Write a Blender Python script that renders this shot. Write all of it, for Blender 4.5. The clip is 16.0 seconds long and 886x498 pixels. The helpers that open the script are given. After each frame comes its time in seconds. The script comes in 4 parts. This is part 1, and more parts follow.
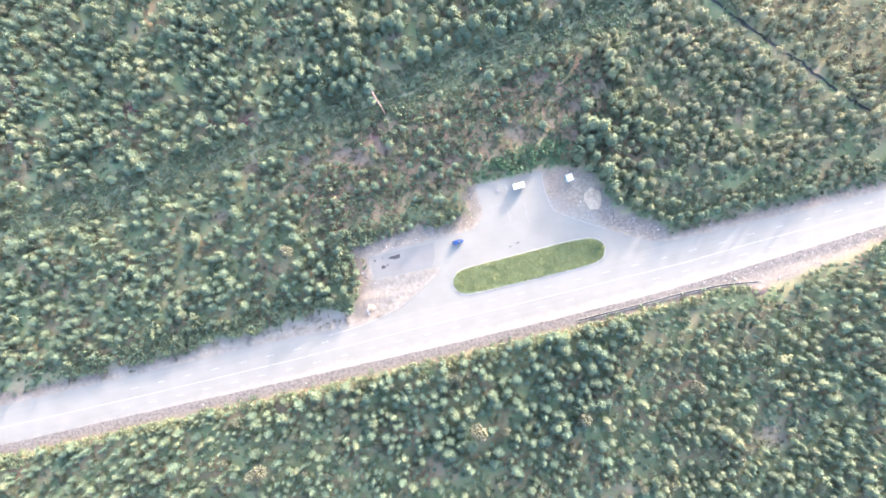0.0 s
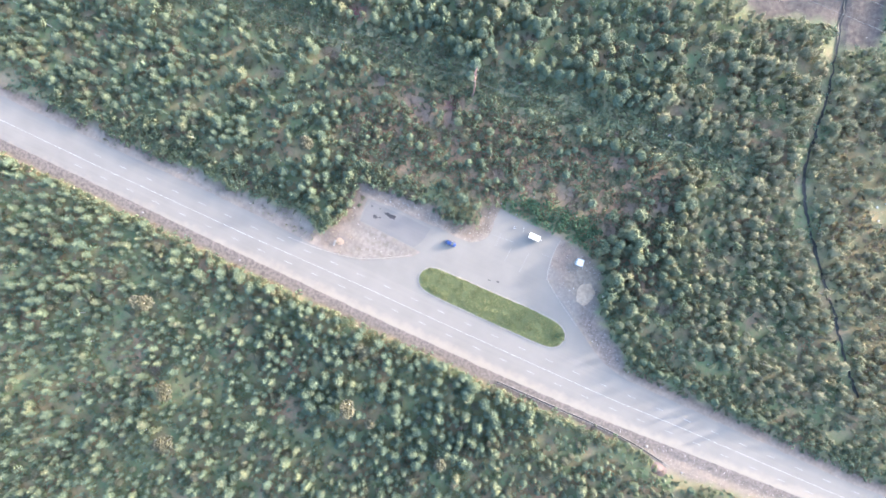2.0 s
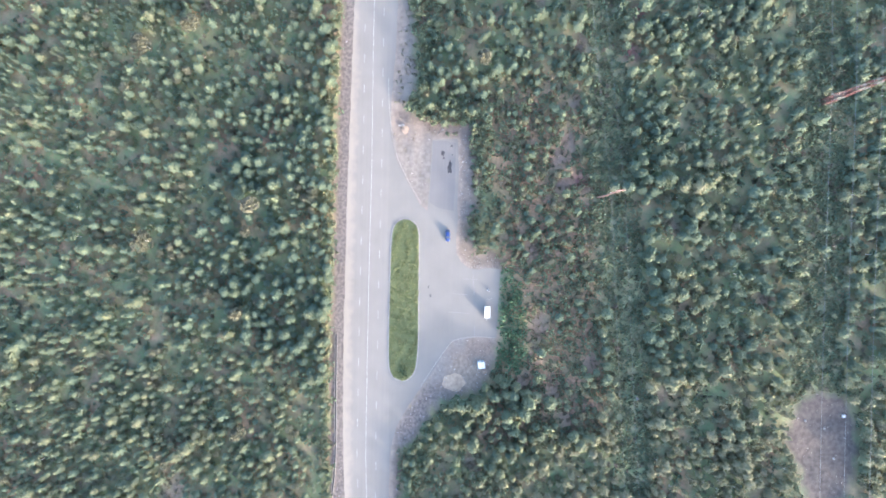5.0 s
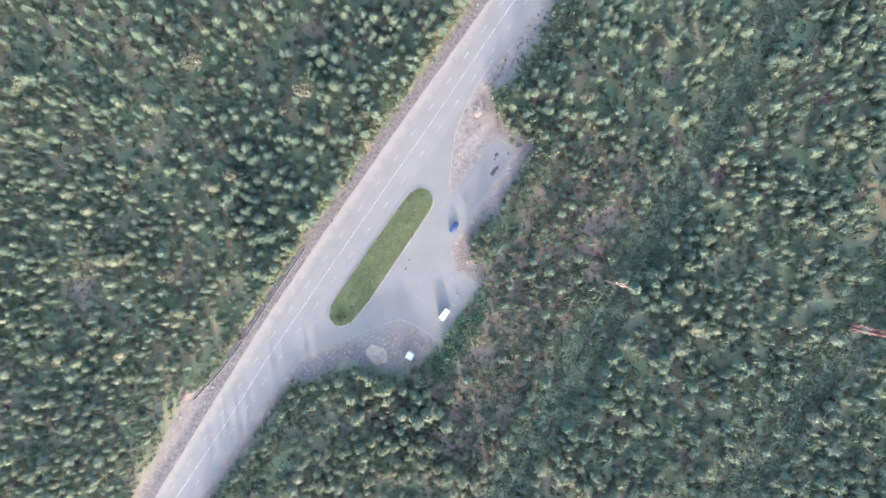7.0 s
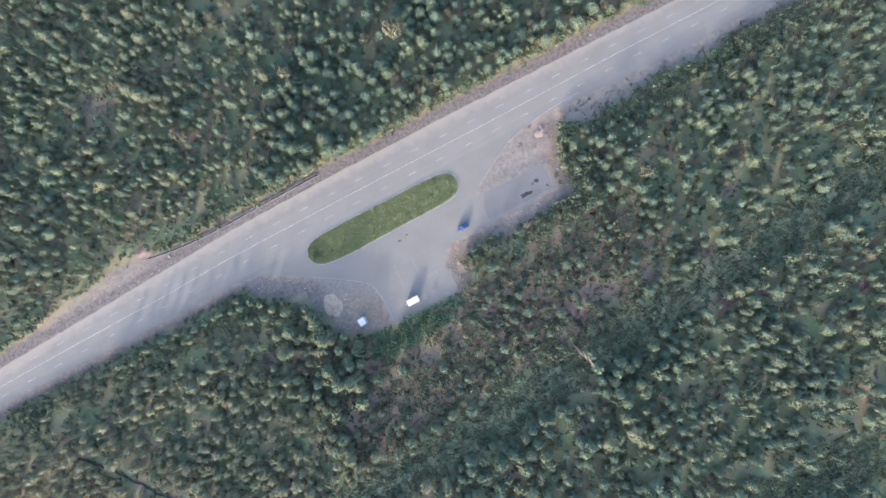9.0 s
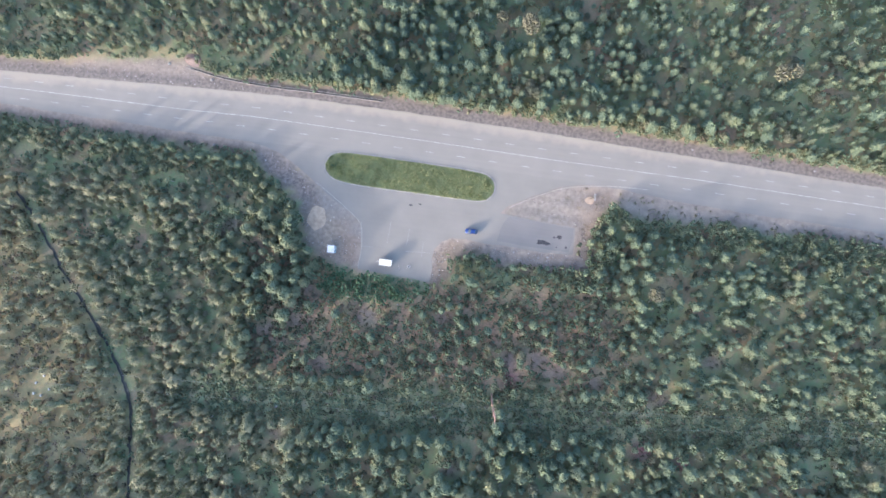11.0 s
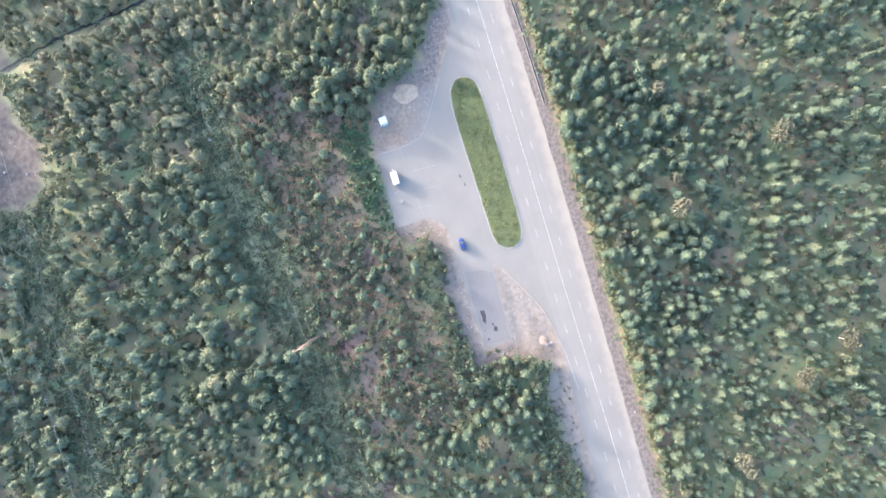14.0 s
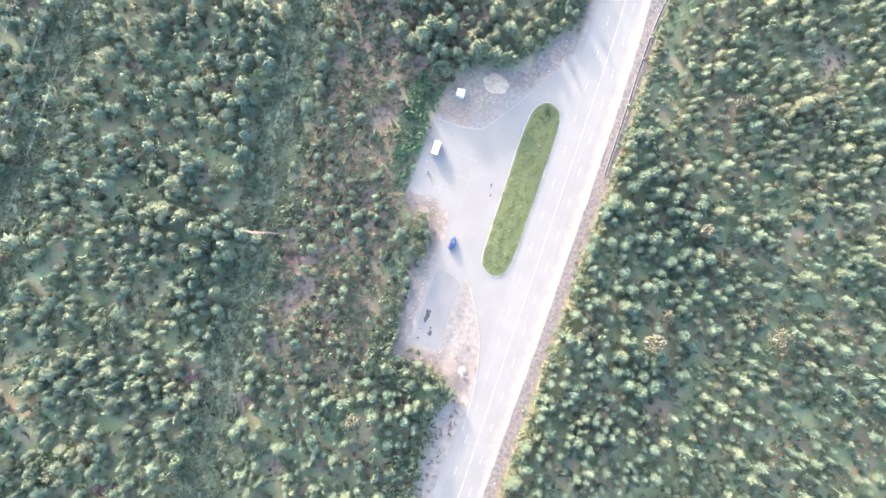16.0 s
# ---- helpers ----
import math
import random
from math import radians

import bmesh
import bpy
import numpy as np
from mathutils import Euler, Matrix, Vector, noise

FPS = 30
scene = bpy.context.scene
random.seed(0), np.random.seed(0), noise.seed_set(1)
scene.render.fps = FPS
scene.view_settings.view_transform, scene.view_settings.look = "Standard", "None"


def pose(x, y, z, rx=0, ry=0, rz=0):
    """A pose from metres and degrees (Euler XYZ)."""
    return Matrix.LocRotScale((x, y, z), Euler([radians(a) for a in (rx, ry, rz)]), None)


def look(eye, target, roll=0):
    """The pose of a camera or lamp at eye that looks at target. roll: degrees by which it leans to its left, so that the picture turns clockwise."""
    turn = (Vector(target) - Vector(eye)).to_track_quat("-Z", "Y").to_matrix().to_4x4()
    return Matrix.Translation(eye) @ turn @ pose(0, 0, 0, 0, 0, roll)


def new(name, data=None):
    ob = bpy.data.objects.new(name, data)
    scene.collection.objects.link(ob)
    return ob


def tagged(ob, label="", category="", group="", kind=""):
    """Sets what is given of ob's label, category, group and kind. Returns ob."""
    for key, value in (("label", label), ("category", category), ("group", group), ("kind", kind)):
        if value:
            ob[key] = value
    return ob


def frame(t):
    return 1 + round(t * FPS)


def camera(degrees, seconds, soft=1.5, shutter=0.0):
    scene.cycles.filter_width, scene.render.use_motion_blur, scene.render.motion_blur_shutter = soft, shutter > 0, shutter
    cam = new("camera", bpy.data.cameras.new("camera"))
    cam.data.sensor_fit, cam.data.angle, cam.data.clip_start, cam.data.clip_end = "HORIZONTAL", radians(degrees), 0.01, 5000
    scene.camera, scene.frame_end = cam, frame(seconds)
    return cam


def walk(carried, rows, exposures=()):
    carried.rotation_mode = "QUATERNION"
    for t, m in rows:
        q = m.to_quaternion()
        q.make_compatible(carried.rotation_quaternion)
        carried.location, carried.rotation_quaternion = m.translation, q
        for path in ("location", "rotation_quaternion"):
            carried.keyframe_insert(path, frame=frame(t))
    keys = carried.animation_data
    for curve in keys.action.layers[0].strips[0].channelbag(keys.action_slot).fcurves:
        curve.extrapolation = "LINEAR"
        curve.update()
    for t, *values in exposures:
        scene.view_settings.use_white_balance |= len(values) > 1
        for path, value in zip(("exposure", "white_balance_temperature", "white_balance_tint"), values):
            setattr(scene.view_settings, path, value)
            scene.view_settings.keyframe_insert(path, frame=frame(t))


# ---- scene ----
cam = camera(67.74, 16.0, soft=1.7)
walk(cam, [
    (0.0, pose(-18.17, 9.06, 259.37, 0.50, 2.94, -13.94)),
    (0.5, pose(-18.20, 9.77, 258.26, 0.61, 2.65, -6.86)),
    (1.0, pose(-18.19, 10.50, 257.10, 0.74, 2.31, 2.30)),
    (1.5, pose(-18.21, 11.19, 255.92, 0.83, 1.91, 12.99)),
    (2.0, pose(-18.27, 11.84, 254.75, 0.87, 1.50, 24.37)),
    (2.5, pose(-18.40, 12.44, 253.58, 0.86, 1.12, 36.98)),
    (3.0, pose(-18.57, 13.01, 252.42, 0.76, 0.81, 49.75)),
    (3.5, pose(-18.72, 13.60, 251.25, 0.61, 0.58, 60.94)),
    (4.0, pose(-18.83, 14.26, 250.06, 0.40, 0.47, 71.00)),
    (4.5, pose(-18.98, 14.96, 248.96, 0.21, 0.37, 81.42)),
    (5.0, pose(-19.15, 15.75, 247.98, 0.00, 0.38, 91.36)),
    (5.5, pose(-19.33, 16.57, 247.02, -0.20, 0.48, 100.72)),
    (6.0, pose(-19.53, 17.35, 246.01, -0.37, 0.63, 109.39)),
    (6.5, pose(-19.73, 18.02, 244.86, -0.51, 0.78, 117.24)),
    (7.0, pose(-19.92, 18.64, 243.68, -0.66, 0.95, 124.99)),
    (7.5, pose(-20.13, 19.18, 242.34, -0.75, 1.07, 132.08)),
    (8.0, pose(-20.38, 19.64, 240.92, -0.74, 1.21, 138.35)),
    (8.5, pose(-20.63, 20.04, 239.54, -0.71, 1.42, 144.50)),
    (9.0, pose(-20.98, 20.42, 238.24, -0.60, 1.58, 152.57)),
    (9.5, pose(-21.38, 20.84, 236.97, -0.50, 1.77, 160.23)),
    (10.0, pose(-21.90, 21.30, 235.78, -0.37, 1.92, 168.91)),
    (10.5, pose(-22.46, 21.74, 234.64, -0.20, 1.99, 178.44)),
    (11.0, pose(-22.99, 22.13, 233.47, -0.03, 1.94, 188.69)),
    (11.5, pose(-23.40, 22.44, 232.24, 0.14, 1.71, 199.52)),
    (12.0, pose(-23.81, 22.75, 230.94, 0.29, 1.46, 210.57)),
    (12.5, pose(-24.04, 22.93, 229.66, 0.47, 1.07, 221.64)),
    (13.0, pose(-24.16, 23.05, 228.41, 0.54, 0.62, 232.44)),
    (13.5, pose(-24.21, 23.09, 227.15, 0.45, 0.22, 243.00)),
    (14.0, pose(-24.27, 23.10, 225.88, 0.17, -0.09, 253.13)),
    (14.5, pose(-24.29, 23.07, 224.59, -0.13, -0.32, 263.10)),
    (15.0, pose(-24.30, 23.05, 223.32, -0.46, -0.56, 273.12)),
    (15.5, pose(-24.25, 23.09, 222.09, -0.79, -0.76, 281.63)),
    (16.0, pose(-24.16, 23.15, 220.90, -1.10, -0.99, 288.94)),
], exposures=[(0.0, 4.52, 5880, 16), (1.5, 4.23, 5780, 16), (3.0, 4.04, 5750, 16), (6.5, 3.94, 5640, 16), (9.0, 3.40, 5640, 16), (12.0, 3.73, 5680, 16), (14.5, 4.18, 5780, 16), (16.0, 4.46, 5880, 16)])

# ---- world and sun ----
SUN_AZ, SUN_EL = 45.0, 11.5
world = bpy.data.worlds.new("sky")
scene.world = world
world.use_nodes = True
sky = world.node_tree.nodes.new("ShaderNodeTexSky")
sky.sky_type, sky.sun_disc = "NISHITA", False
sky.sun_elevation, sky.sun_rotation = radians(SUN_EL), radians(SUN_AZ)
sky.dust_density, sky.air_density, sky.ozone_density = 4.0, 1.0, 1.2
world.node_tree.links.new(sky.outputs["Color"], world.node_tree.nodes["Background"].inputs["Color"])
world.node_tree.nodes["Background"].inputs["Strength"].default_value = 0.15
sun = new("sun", bpy.data.lights.new("sun", "SUN"))
sun.data.energy, sun.data.angle, sun.data.color = 1.25, radians(0.7), (1.0, 0.86, 0.69)
sun.matrix_world = look((60 * math.sin(radians(SUN_AZ)), 60 * math.cos(radians(SUN_AZ)), 60 * math.tan(radians(SUN_EL))), (0, 0, 0))

rng = np.random.default_rng(7)


# ---- materials ----
def material(name, rough=0.9, metal=0.0):
    m = bpy.data.materials.new(name)
    m.use_nodes = True
    b = m.node_tree.nodes["Principled BSDF"]
    b.inputs["Roughness"].default_value, b.inputs["Metallic"].default_value = rough, metal
    b.inputs["Specular IOR Level"].default_value = 0.3
    return m, m.node_tree, b


def noise_fac(nt, scale, lo=0.35, hi=0.65, detail=4.0, where=None):
    if where is None:
        where = nt.nodes.new("ShaderNodeNewGeometry").outputs["Position"]
    n = nt.nodes.new("ShaderNodeTexNoise")
    n.inputs["Scale"].default_value, n.inputs["Detail"].default_value = scale, detail
    nt.links.new(where, n.inputs["Vector"])
    r = nt.nodes.new("ShaderNodeMapRange")
    r.inputs["From Min"].default_value, r.inputs["From Max"].default_value = lo, hi
    nt.links.new(n.outputs["Fac"], r.inputs["Value"])
    return r.outputs["Result"]


def mix(nt, fac, a, b, mode="MIX"):
    n = nt.nodes.new("ShaderNodeMix")
    n.data_type, n.blend_type = "RGBA", mode
    ins = [s for s in n.inputs if s.enabled]
    for value, socket in zip((fac, a, b), ins):
        if isinstance(value, (int, float)):
            socket.default_value = value
        elif isinstance(value, tuple):
            socket.default_value = (*value, 1.0)
        else:
            nt.links.new(value, socket)
    return [o for o in n.outputs if o.enabled][0]


def arith(nt, op, a, b, clamp=False):
    n = nt.nodes.new("ShaderNodeMath")
    n.operation, n.use_clamp = op, clamp
    for value, socket in zip((a, b), n.inputs):
        if isinstance(value, (int, float)):
            socket.default_value = value
        else:
            nt.links.new(value, socket)
    return n.outputs[0]


def attribute(nt, name):
    n = nt.nodes.new("ShaderNodeAttribute")
    n.attribute_name = name
    return n.outputs["Fac"]


def bump(nt, b, height, strength=0.5, distance=0.05):
    n = nt.nodes.new("ShaderNodeBump")
    n.inputs["Strength"].default_value, n.inputs["Distance"].default_value = strength, distance
    nt.links.new(height, n.inputs["Height"])
    nt.links.new(n.outputs["Normal"], b.inputs["Normal"])


def plain(name, colour, rough=0.7, metal=0.0, vary=0.15, scale=3.0):
    """A surface of one colour with slight large and small variation."""
    m, nt, b = material(name, rough, metal)
    dark = tuple(c * (1 - vary) for c in colour)
    light = tuple(min(1.0, c * (1 + vary)) for c in colour)
    c = mix(nt, noise_fac(nt, scale), dark, light)
    c = mix(nt, arith(nt, "MULTIPLY", noise_fac(nt, scale * 9), vary), c, dark)
    nt.links.new(c, b.inputs["Base Color"])
    return m


def foliage(name, tones, rough=0.75, glow=0.46):
    """Leaves or needles: every clump and every tree has its own tone, from the first colour to the last."""
    m, nt, b = material(name, rough)
    geo = nt.nodes.new("ShaderNodeNewGeometry")
    info = nt.nodes.new("ShaderNodeObjectInfo")
    # tint carries random tone, and painted haze on eastern trees
    tone = arith(nt, "ADD", attribute(nt, "tint"), arith(nt, "MULTIPLY", arith(nt, "SUBTRACT", info.outputs["Random"], 0.5), 0.3))
    tone = arith(nt, "ADD", tone, arith(nt, "MULTIPLY", arith(nt, "SUBTRACT", geo.outputs["Random Per Island"], 0.5), 0.36), True)
    ramp = nt.nodes.new("ShaderNodeValToRGB")
    stops = ramp.color_ramp.elements
    while len(stops) < len(tones):
        stops.new(0.5)
    for i, c in enumerate(tones):
        stops[i].position, stops[i].color = i / (len(tones) - 1), (*c, 1.0)
    nt.links.new(tone, ramp.inputs["Fac"])
    c = mix(nt, arith(nt, "MULTIPLY", noise_fac(nt, 1.9, 0.44, 0.58, 4.0), 0.4), ramp.outputs["Color"], tuple(v * 0.8 for v in tones[0]))
    nt.links.new(c, b.inputs["Base Color"])
    bump(nt, b, noise_fac(nt, 7.0, 0.3, 0.7, 3.0), 0.8, 0.2)
    if glow:
        t = nt.nodes.new("ShaderNodeBsdfTranslucent")
        nt.links.new(c, t.inputs["Color"])
        both = nt.nodes.new("ShaderNodeMixShader")
        both.inputs["Fac"].default_value = glow
        nt.links.new(b.outputs[0], both.inputs[1])
        nt.links.new(t.outputs[0], both.inputs[2])
        nt.links.new(both.outputs[0], nt.nodes["Material Output"].inputs["Surface"])
    return m


def asphalt(name, dark, light, dust, edge=False, streak=0.3):
    m, nt, b = material(name, 0.88)
    c = mix(nt, noise_fac(nt, 0.11, 0.3, 0.7, 5.0), dark, light)
    stretch = nt.nodes.new("ShaderNodeVectorMath")
    stretch.operation = "MULTIPLY"
    stretch.inputs[1].default_value = (0.02, 0.9, 1.0)
    geo = nt.nodes.new("ShaderNodeNewGeometry")
    nt.links.new(geo.outputs["Position"], stretch.inputs[0])
    c = mix(nt, arith(nt, "MULTIPLY", noise_fac(nt, 1.0, 0.35, 0.7, 4.0, stretch.outputs[0]), streak), c, dust)
    c = mix(nt, arith(nt, "MULTIPLY", noise_fac(nt, 2.3, 0.45, 0.75, 6.0), 0.3), c, dark)
    c = mix(nt, arith(nt, "MULTIPLY", noise_fac(nt, 30.0, 0.3, 0.7, 2.0), 0.25), c, light)
    if edge:
        # blown dust along the south side
        axes = nt.nodes.new("ShaderNodeSeparateXYZ")
        nt.links.new(geo.outputs["Position"], axes.inputs[0])
        bend = arith(nt, "MULTIPLY", arith(nt, "POWER", arith(nt, "MAXIMUM", arith(nt, "SUBTRACT", axes.outputs["X"], 10.0), 0.0), 2.0), 0.00034)
        off = arith(nt, "SUBTRACT", arith(nt, "ADD", axes.outputs["Y"], 22.6), bend)
        off = arith(nt, "SUBTRACT", off, arith(nt, "MULTIPLY", noise_fac(nt, 0.25, 0.3, 0.7, 6.0), 2.4))
        drift = arith(nt, "SUBTRACT", 1.0, arith(nt, "DIVIDE", off, 2.6), True)
        c = mix(nt, arith(nt, "MULTIPLY", drift, 0.75), c, (0.150, 0.128, 0.101))
    nt.links.new(c, b.inputs["Base Color"])
    bump(nt, b, noise_fac(nt, 40.0), 0.25, 0.01)
    return m


M_ROAD = asphalt("road asphalt", (0.089, 0.082, 0.073), (0.106, 0.098, 0.087), (0.124, 0.112, 0.095), True)
M_LOT = asphalt("lot asphalt", (0.082, 0.076, 0.068), (0.102, 0.095, 0.084), (0.122, 0.110, 0.092), False, 0.14)
M_PAD = asphalt("new asphalt", (0.066, 0.062, 0.060), (0.082, 0.077, 0.073), (0.096, 0.090, 0.083))
def worn_paint(name, paint, ground):
    """Road paint worn through to the asphalt in places."""
    m, nt, b = material(name, 0.8)
    c = mix(nt, noise_fac(nt, 0.9, 0.42, 0.62, 5.0), paint, ground)
    nt.links.new(mix(nt, arith(nt, "MULTIPLY", noise_fac(nt, 9.0, 0.4, 0.7, 3.0), 0.4), c, ground), b.inputs["Base Color"])
    return m


M_PAINT = worn_paint("worn road paint", (0.225, 0.223, 0.213), (0.12, 0.114, 0.105))
M_DASH = worn_paint("worn lane paint", (0.185, 0.183, 0.176), (0.12, 0.116, 0.11))
M_FADED = plain("faded parking paint", (0.117, 0.113, 0.108), 0.8, vary=0.2, scale=1.5)
M_KERB = plain("concrete kerb", (0.155, 0.145, 0.13), 0.85, vary=0.2, scale=0.8)
M_OIL = plain("oil stain", (0.016, 0.016, 0.018), 0.9, vary=0.4, scale=1.0)
M_SAND = plain("pale sand", (0.200, 0.146, 0.102), 0.95, vary=0.18, scale=0.8)
M_DITCH = plain("dark ditch bed", (0.017, 0.018, 0.015), 0.6, vary=0.4, scale=0.8)
M_STONE = plain("broken stone", (0.175, 0.165, 0.153), 0.9, vary=0.35, scale=0.7)
M_BARK = plain("pine bark", (0.15, 0.09, 0.06), 0.95, vary=0.4, scale=6.0)
M_BIRCH = plain("birch bark", (0.42, 0.40, 0.36), 0.85, vary=0.35, scale=5.0)
M_PINE = foliage("pine needles", ((0.092, 0.132, 0.092), (0.124, 0.154, 0.094), (0.160, 0.168, 0.097), (0.196, 0.188, 0.114)))
M_LEAF = foliage("birch leaves", ((0.081, 0.117, 0.077), (0.121, 0.151, 0.088), (0.169, 0.175, 0.101), (0.209, 0.193, 0.115)))
M_SHRUB = foliage("shrub leaves", ((0.084, 0.131, 0.085), (0.123, 0.162, 0.097), (0.166, 0.175, 0.101), (0.201, 0.188, 0.108)))
M_WEED = foliage("lush weeds", ((0.056, 0.112, 0.062), (0.082, 0.142, 0.076), (0.122, 0.168, 0.090)))
M_HEATH = foliage("heath", ((0.095, 0.104, 0.064), (0.135, 0.128, 0.082), (0.175, 0.142, 0.102)), 0.85, 0.45)
M_DRY = foliage("dry twigs", ((0.120, 0.100, 0.074), (0.165, 0.142, 0.104), (0.220, 0.190, 0.142)))
M_PALE = foliage("pale half-dry leaves", ((0.088, 0.093, 0.063), (0.116, 0.118, 0.081), (0.145, 0.141, 0.099)))
M_AUTUMN = foliage("yellowing leaves", ((0.113, 0.119, 0.076), (0.162, 0.157, 0.101), (0.239, 0.221, 0.144)))
M_WHITE = plain("white paint", (0.31, 0.308, 0.288), 0.45, vary=0.05, scale=1.2)
M_HIVE = plain("weathered white paint", (0.26, 0.26, 0.25), 0.7, vary=0.15)
M_BLUE = plain("pale blue panel", (0.22, 0.36, 0.44), 0.55, vary=0.08)
M_CAR = plain("blue car paint", (0.009, 0.024, 0.090), 0.28, 0.2, vary=0.05)
M_GLASS = plain("dark glass", (0.02, 0.025, 0.03), 0.08, vary=0.05)
M_RUBBER = plain("rubber", (0.02, 0.02, 0.02), 0.85)
M_STEEL = plain("galvanised steel", (0.45, 0.45, 0.46), 0.45, 0.8)
M_RED = plain("red lattice paint", (0.066, 0.026, 0.024), 0.6)
M_BAND = plain("greyed white lattice paint", (0.095, 0.095, 0.092), 0.6)
M_POLE = plain("weathered pole wood", (0.15, 0.095, 0.080), 0.85, vary=0.2)
M_WIRE = plain("aluminium wire", (0.16, 0.165, 0.17), 0.5, 0.5)
M_GRASS = foliage("grass", ((0.125, 0.150, 0.066), (0.195, 0.205, 0.090), (0.275, 0.258, 0.128)))


# ---- builders ----
def mesh_of(name, verts, faces, mats, index=None, tint=None, smooth=False):
    """A mesh from arrays of vertices and triangles or quads."""
    me = bpy.data.meshes.new(name)
    verts, faces = np.asarray(verts, np.float32), np.asarray(faces, np.int32)
    n, k = faces.shape
    me.vertices.add(len(verts))
    me.vertices.foreach_set("co", verts.ravel())
    me.loops.add(n * k)
    me.loops.foreach_set("vertex_index", faces.ravel())
    me.polygons.add(n)
    me.polygons.foreach_set("loop_start", np.arange(0, n * k, k, dtype=np.int32))
    me.polygons.foreach_set("loop_total", np.full(n, k, np.int32))
    for m in mats:
        me.materials.append(m)
    if index is not None:
        me.polygons.foreach_set("material_index", np.asarray(index, np.int32))
    if tint is not None:
        me.attributes.new("tint", "FLOAT", "POINT").data.foreach_set("value", np.asarray(tint, np.float32))
    if smooth:
        me.polygons.foreach_set("use_smooth", np.ones(n, bool))
    me.update(calc_edges=True)
    me.validate()
    return me


def part(name, bm, mat, parent=None, label="", smooth=False):
    """Links a bmesh as one mesh object under its thing."""
    me = bpy.data.meshes.new(name)
    bm.to_mesh(me)
    bm.free()
    me.materials.append(mat)
    if smooth:
        me.polygons.foreach_set("use_smooth", [True] * len(me.polygons))
    ob = new(name, me)
    ob.parent = parent
    if label:
        tagged(ob, label)
    return ob


def box(bm, size, at=(0, 0, 0), bevel=0.0, rot=0.0):
    r = bmesh.ops.create_cube(bm, size=1.0, matrix=Matrix.Translation(at) @ Matrix.Rotation(rot, 4, "Z") @ Matrix.Diagonal((*size, 1)))
    if bevel:
        edges = list({e for v in r["verts"] for e in v.link_edges})
        bmesh.ops.bevel(bm, geom=edges, offset=bevel, segments=2, affect="EDGES", profile=0.6)
    return bm


def rod(bm, a, b, r, sides=6, r2=None):
    a, b = Vector(a), Vector(b)
    d = b - a
    m = Matrix.Translation((a + b) / 2) @ d.to_track_quat("Z", "Y").to_matrix().to_4x4()
    bmesh.ops.create_cone(bm, cap_ends=True, segments=sides, radius1=r, radius2=r if r2 is None else r2, depth=d.length, matrix=m)
    return bm


def wavy(points, step=1.5, amp=0.15, closed=True, seed=0):
    """The outline through the points, cut small and worn uneven."""
    out, n = [], len(points)
    for i in range(n if closed else n - 1):
        a, b = Vector(points[i]), Vector(points[(i + 1) % n])
        k = max(1, int((b - a).length / step))
        for j in range(k):
            p = a.lerp(b, j / k)
            q = noise.noise_vector(Vector((p.x * 0.45 + seed, p.y * 0.45, seed * 3.1)))
            out.append((p.x + amp * q.x * 2, p.y + amp * q.y * 2))
    if not closed:
        out.append(points[-1])
    return out


def rounded(points, times=2, closed=True):
    """Corner cutting: softens a polygon."""
    for _ in range(times):
        out, n = [], len(points)
        for i in range(n if closed else n - 1):
            a, b = points[i], points[(i + 1) % n]
            out += [(a[0] * 0.75 + b[0] * 0.25, a[1] * 0.75 + b[1] * 0.25), (a[0] * 0.25 + b[0] * 0.75, a[1] * 0.25 + b[1] * 0.75)]
        if not closed:
            out = [points[0]] + out + [points[-1]]
        points = out
    return points


def slab(outline, z, depth):
    """A flat sheet with sides, from its outline."""
    bm = bmesh.new()
    f = bm.faces.new([bm.verts.new((x, y, z)) for x, y in outline])
    if f.normal.z < 0 or f.calc_area() == 0:
        f.normal_update()
    f.normal_update()
    if f.normal.z < 0:
        f.normal_flip()
    r = bmesh.ops.extrude_face_region(bm, geom=[f])
    low = [v for v in r["geom"] if isinstance(v, bmesh.types.BMVert)]
    bmesh.ops.translate(bm, verts=low, vec=(0, 0, -depth))
    bmesh.ops.recalc_face_normals(bm, faces=bm.faces)
    bmesh.ops.triangulate(bm, faces=[g for g in bm.faces if len(g.verts) > 4])
    return bm


def band(line, width, z, height, closed=False):
    """A strip of that width and height along a line: kerbs and painted lines."""
    bm, n, rings = bmesh.new(), len(line), []
    for i, (x, y) in enumerate(line):
        a = line[i - 1] if closed or i else line[0]
        b = line[(i + 1) % n] if closed or i < n - 1 else line[-1]
        d = Vector((b[0] - a[0], b[1] - a[1]))
        d = d.normalized() if d.length else Vector((1, 0))
        ox, oy = -d.y * width / 2, d.x * width / 2
        rings.append([bm.verts.new(p) for p in ((x + ox, y + oy, z), (x + ox, y + oy, z + height), (x - ox, y - oy, z + height), (x - ox, y - oy, z))])
    for i in range(n if closed else n - 1):
        p, q = rings[i], rings[(i + 1) % n]
        for j in range(3):
            bm.faces.new((p[j], p[j + 1], q[j + 1], q[j]))
    if not closed:
        bm.faces.new(rings[0])
        bm.faces.new(rings[-1])
    bmesh.ops.recalc_face_normals(bm, faces=bm.faces)
    return bm


def signed(poly, x, y):
    """Distance to a polygon, negative inside, for arrays of places."""
    best, inside, n = np.full(x.shape, 1e9), np.zeros(x.shape, bool), len(poly)
    for i in range(n):
        (ax, ay), (bx, by) = poly[i], poly[(i + 1) % n]
        dx, dy = bx - ax, by - ay
